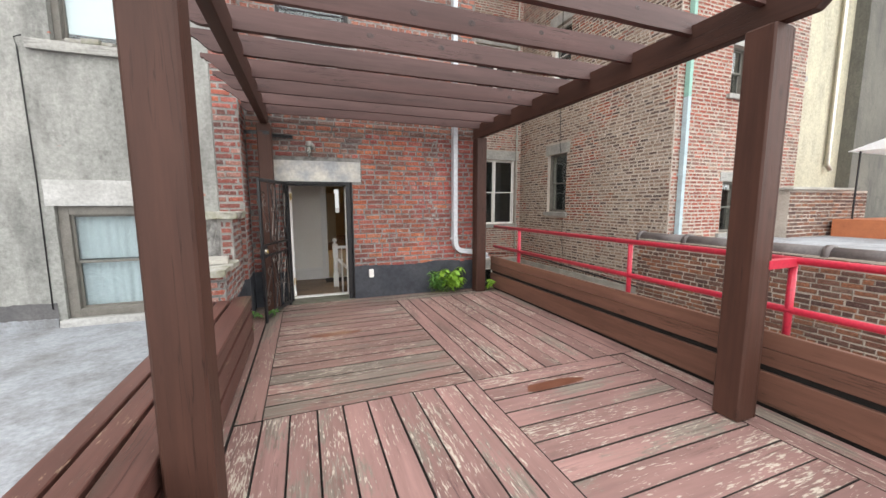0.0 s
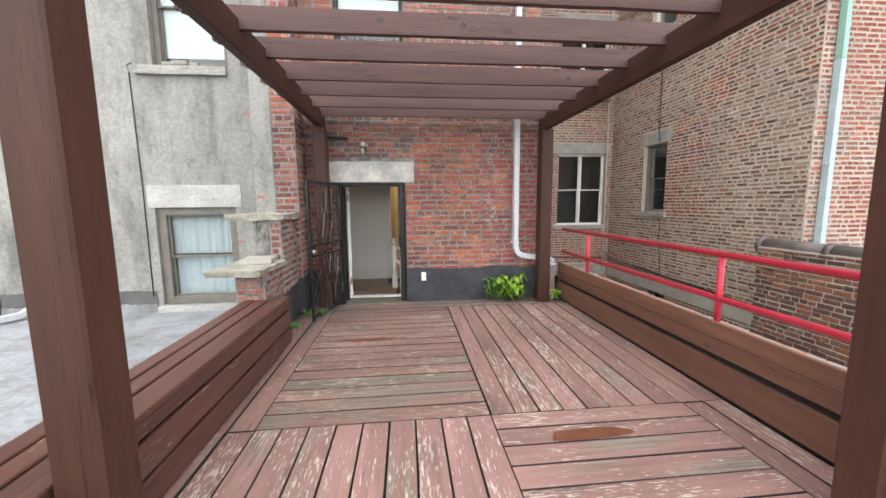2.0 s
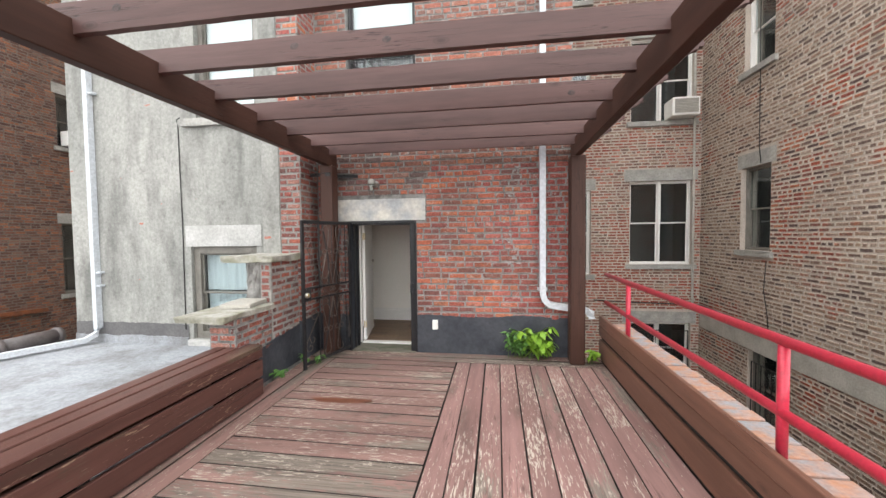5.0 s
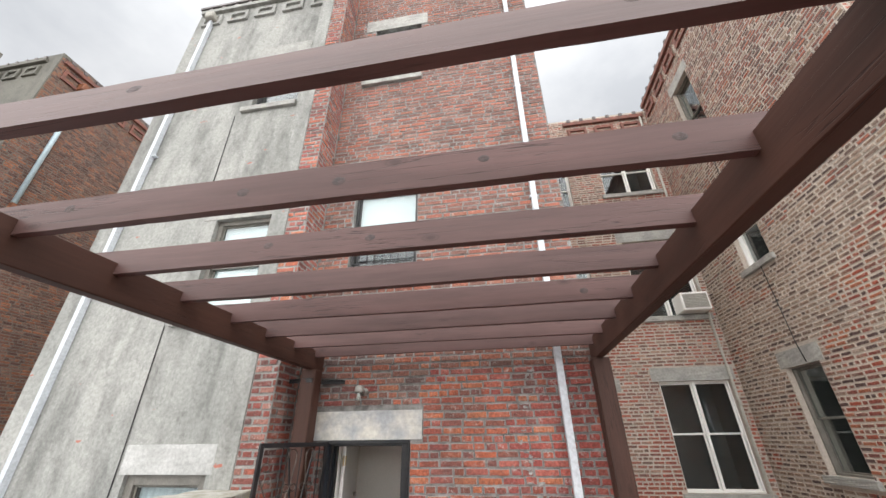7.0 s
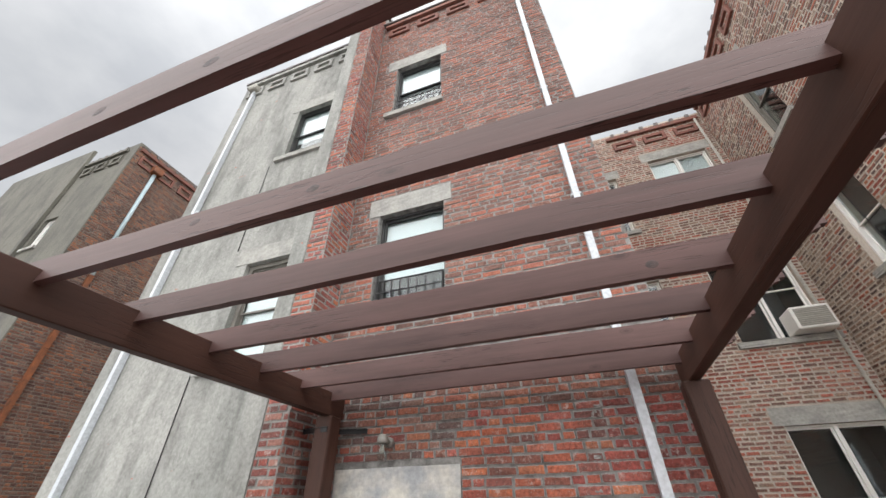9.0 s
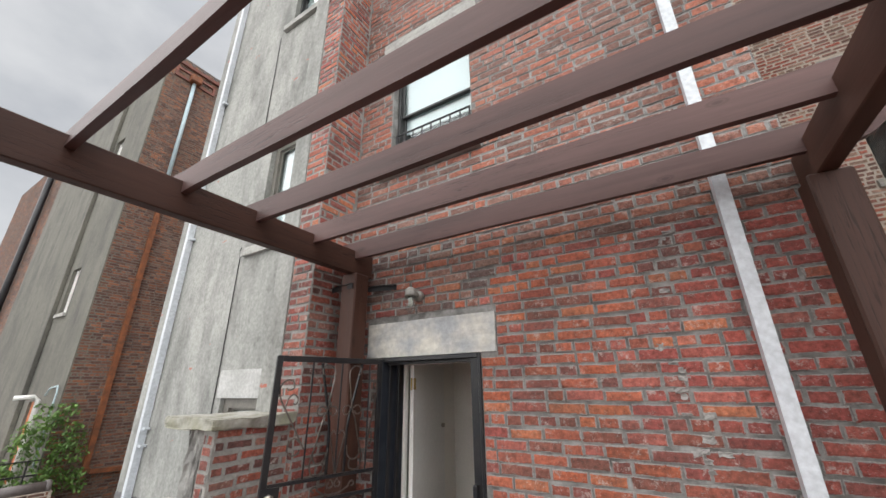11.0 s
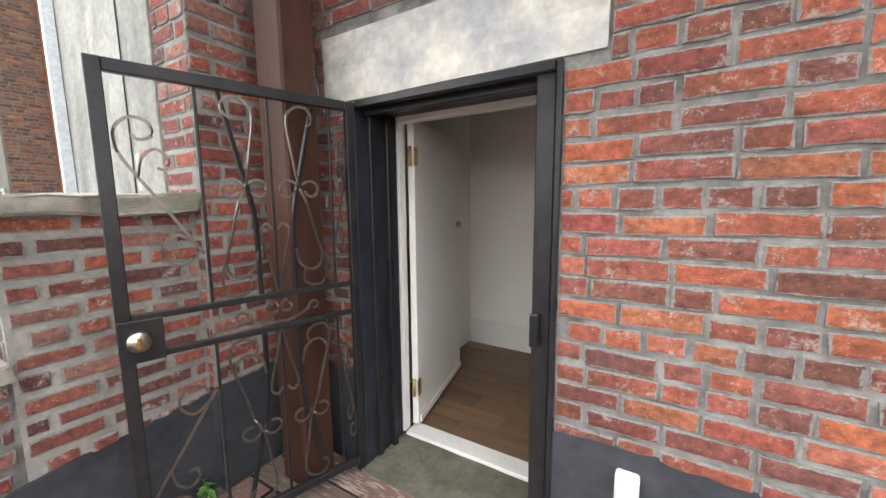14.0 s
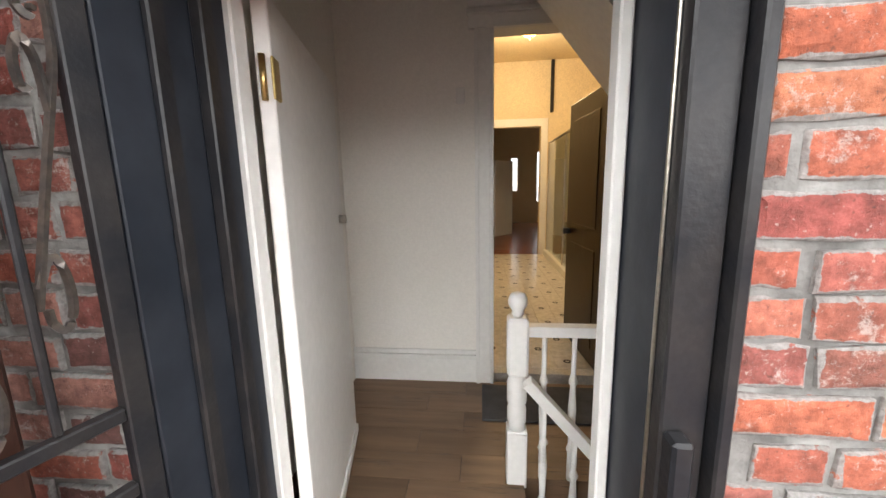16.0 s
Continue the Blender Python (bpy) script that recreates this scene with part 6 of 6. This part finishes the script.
wall_rb = wall("wall_roof_block", RB, 9.9, 13.0, 0.86, 1.9, [], 0.3, M_MORTAR_DARK, "low brick wall on the silver roof")
part("cap_stone", boxed(9.8, 12.2, 4.9, 5.35, 1.9, 1.96, 0.01), M_STONE, wall_rb)
tagged(part("terrace_floor", boxed(11.4, 16, 3.2, 4.9, 0.86, 1.25, 0.0), M_TERRACOTTA), "terracotta edged roof terrace", "terrace", kind="structure")
gaz = thing("gazebo", (12.6, 4.1, 1.25), "black metal gazebo with a white fabric canopy", "gazebo")
for dx in (-0.9, 0.9):
    for dy in (-0.6, 0.6):
        part("leg", sweep(bmesh.new(), [(12.6 + dx, 4.1 + dy, 1.25), (12.6 + dx, 4.1 + dy, 2.75)], 0.02, 6), M_IRON, gaz)
bm = bmesh.new()
top = bm.verts.new((12.6, 4.1, 3.3))
cs = [bm.verts.new((12.6 + a, 4.1 + b, 2.75)) for a, b in ((-1.05, -0.75), (1.05, -0.75), (1.05, 0.75), (-1.05, 0.75))]
for i in range(4):
    bm.faces.new((cs[i], cs[(i + 1) % 4], top))
bmesh.ops.solidify(bm, geom=bm.faces[:], thickness=0.02)
part("canopy", bm, M_PALESHEET, gaz, "white fabric canopy")

# air conditioner in the rear window
ac = thing("air_conditioner", (6.6, 11.3, 4.62), "white window air conditioner with a grey grille", "air conditioner")
part("case", boxed(6.34, 6.97, 11.0, 11.5, 4.64, 5.08, 0.02), M_WHITE, ac)
part("grille", boxed(6.39, 6.92, 10.99, 11.0, 4.69, 5.03, 0.0), M_GREYMETAL, ac)
for i in range(9):
    part("slat", boxed(6.39, 6.92, 10.982, 10.99, 4.70 + i * 0.037, 4.716 + i * 0.037, 0.0), M_STONE, ac)
copy_thing(ac, pose(-10.56, 10.63, 4.5, 0, 0, 90))

# ---- brickwork: pieces last ----
def near(rows, a, b, c, d):
    return [r for r in rows if a <= r[0] and r[0] + r[2] <= b and c <= r[1] <= d], [r for r in rows if not (a <= r[0] and r[0] + r[2] <= b and c <= r[1] <= d)]


def trimmed(holes, up=0.3, down=0.12, left=0.12, right=0.12):
    """Openings with their lintels and sills, as the bricks leave them free."""
    return [q for a, b, c, d in holes for q in ((a, b, c, d), (a - left, b + right, d, d + up), (a - 0.1, b + 0.1, c - down, c))]


def split(rows, chance):
    """Part the rows by chance(u, v)."""
    kept, left = [], []
    for r in rows:
        (kept if RNG.random() < chance(r[0] + r[2] / 2, r[1]) else left).append(r)
    return kept, left


rows = lay_bricks(-0.68, 3.1, 0.53, 12.4, [DOOR, (-0.365, 1.01, 1.98, 2.315), MW2, (-0.365, 1.005, 5.74, 6.1), (-0.33, 0.99, 3.94, 4.06), MW3, (-0.385, 1.005, 10.08, 10.455), (-0.33, 0.91, 8.29, 8.42)], RNG, joint=0.013, mix=0.3)
one, rest = near(rows, 0.85, 3.1, 0.4, 2.75)
orange, one = split(one, lambda u, v: 0.55 * max(0, min(1, (2.3 - u) * 2)) * max(0, min(1, (v - 0.6) * 2)))
deep, one = split(one, lambda u, v: 0.85 * max(0, min(1, (u - 2.25) * 5)))
single_bricks("brick", MAIN, one, RNG, M_RED_ONE, wall_main)
single_bricks("brick", MAIN, orange, RNG, M_ORANGE_ONE, wall_main)
single_bricks("brick", MAIN, deep, RNG, M_DEEP_ONE, wall_main)
sooty, rest = split(rest, lambda u, v: 0 if v < 2.3 else max(0, min(0.9, 1.6 - abs(u - 0.5) / 1.0)) * max(0, min(1, 3.6 - v)))
joined_bricks("sooty_brickwork", MAIN, sooty, RNG, M_OLD, wall_main, "old brown sooty brickwork over the door")
beside, rest = near(rest, -0.7, -0.15, 0.4, 2.32)
joined_bricks("limed_brickwork", MAIN, beside, RNG, M_LIMED_ROWS, wall_main, "limed red brickwork beside the gate")
upper, rest = near(rest, -0.7, 3.2, 2.7, 13)
joined_bricks("upper_brickwork", MAIN, upper, RNG, M_UPPER, wall_main, "weathered brown and red brickwork")
joined_bricks("brickwork", MAIN, rest, RNG, M_RED, wall_main, "weathered red brickwork")
# lumps of old mortar along the toothed seam of the house wall
for k in range(24):
    u, v = 2.24 + RNG.gauss(0, 0.06), RNG.uniform(0.62, 2.75)
    w, h = RNG.uniform(0.03, 0.075), RNG.uniform(0.015, 0.045)
    part("mortar_lump", rough_block(MAIN, u, u + w, v, v + h, -0.01, RNG.uniform(0.008, 0.016), RNG, 0.006, 0.03), M_LUMP, wall_main)
PF = facing("-y", 0, 5.978)
PS = facing("+x", -0.686, 0)
one, rest = near(lay_bricks(-1.0, -0.68, 0.9, 13.15, [], RNG), -2, 0, 0, 2.9)
single_bricks("brick", PF, one + lay_bricks(-0.747, -0.68, 0.54, 0.9, [], RNG), RNG, M_LIMED, pilaster)
joined_bricks("front_brickwork", PF, rest, RNG, M_RED, pilaster, "weathered red brickwork")
one, rest = near(lay_bricks(5.97, 6.47, 0.5, 13.15, [], RNG), 5, 7, 0, 2.9)
single_bricks("brick", PS, one, RNG, M_LIMED, pilaster)
joined_bricks("side_brickwork", PS, rest, RNG, M_RED, pilaster, "weathered red brickwork")
joined_bricks("brickwork", REARW, lay_bricks(3.1, 7.2, -3.0, 11.45, trimmed(RW, 0.3, 0.12, 0.14, 0.12), RNG, 0.0765, 0.226, 0.019, 0.12), RNG, M_REAR, wall_rear, "brown and red brickwork")
redder, rest = split(lay_bricks(-11.4, -5.69, -3.0, 11.7, trimmed(SW, 0.29), RNG, 0.0765, 0.226, 0.019, 0.12), lambda u, v: 0.6 * max(0, min(1, (v - 5.0) / 2)))
joined_bricks("red_brickwork", SIDEW, redder, RNG, M_UPPER, wall_well, "red brickwork high on the wall")
joined_bricks("brickwork", SIDEW, rest, RNG, M_TAN, wall_well, "tan brickwork with red patches")
joined_bricks("brickwork", FRONTW, lay_bricks(7.2, 11.4, -0.5, 11.7, trimmed(FW, 0.2, 0.1, 0.1, 0.1), RNG, 0.0765, 0.226, 0.019, 0.12), RNG, M_REAR, wall_front, "brown and red brickwork")
joined_bricks("brickwork", LOWW, lay_bricks(-5.85, 5, -3.0, 0.88, [], RNG, 0.0765, 0.226, 0.011, 0.12), RNG, M_DARK, wall_low, "dark brickwork with pale joints")
joined_bricks("brickwork", LEFTS, lay_bricks(7.06, 14.0, -2.0, 12.7, trimmed(LW, 0.3, 0.12, 0.1, 0.1), RNG, 0.0765, 0.226, 0.012, 0.12), RNG, M_DARK, wall_left_side, "dark brown brickwork")
single_bricks("brick", GARDEN, lay_bricks(5.33, 5.97, 0.04, 1.45, [], RNG, 0.0833, 0.24, 0.026) + lay_bricks(4.68, 5.33, 0.04, 0.87, [], RNG, 0.0833, 0.24, 0.026), RNG, M_LIMED, garden_wall)
joined_bricks("brickwork", facing("-y", 0, 4.68), lay_bricks(-1.06, -0.75, 0.04, 0.87, [], RNG), RNG, M_LIMED_ROWS, garden_wall, "rough red brickwork")
joined_bricks("brickwork", facing("-y", 0, 5.33), lay_bricks(-0.88, -0.75, 0.92, 1.45, [], RNG), RNG, M_LIMED_ROWS, garden_wall, "rough red brickwork")
joined_bricks("brickwork", TW, lay_bricks(1.0, 6.95, -0.44, -0.2, [], RNG), RNG, M_DARK, wall_terrace, "dark brickwork")
joined_bricks("brickwork", RB, lay_bricks(9.9, 13.0, 0.86, 1.9, [], RNG), RNG, M_DARK, wall_rb, "dark brickwork")
joined_bricks("brickwork", FARL, lay_bricks(-27.9, -19.24, 0.3, 12.1, [], RNG), RNG, M_DARK, wall_farl, "dark brickwork")

joined_bricks("brickwork", TFAR, lay_bricks(1.0, 6.92, -0.44, 1.01, [], RNG), RNG, M_REAR, wall_terrace_far, "brown and red brickwork")
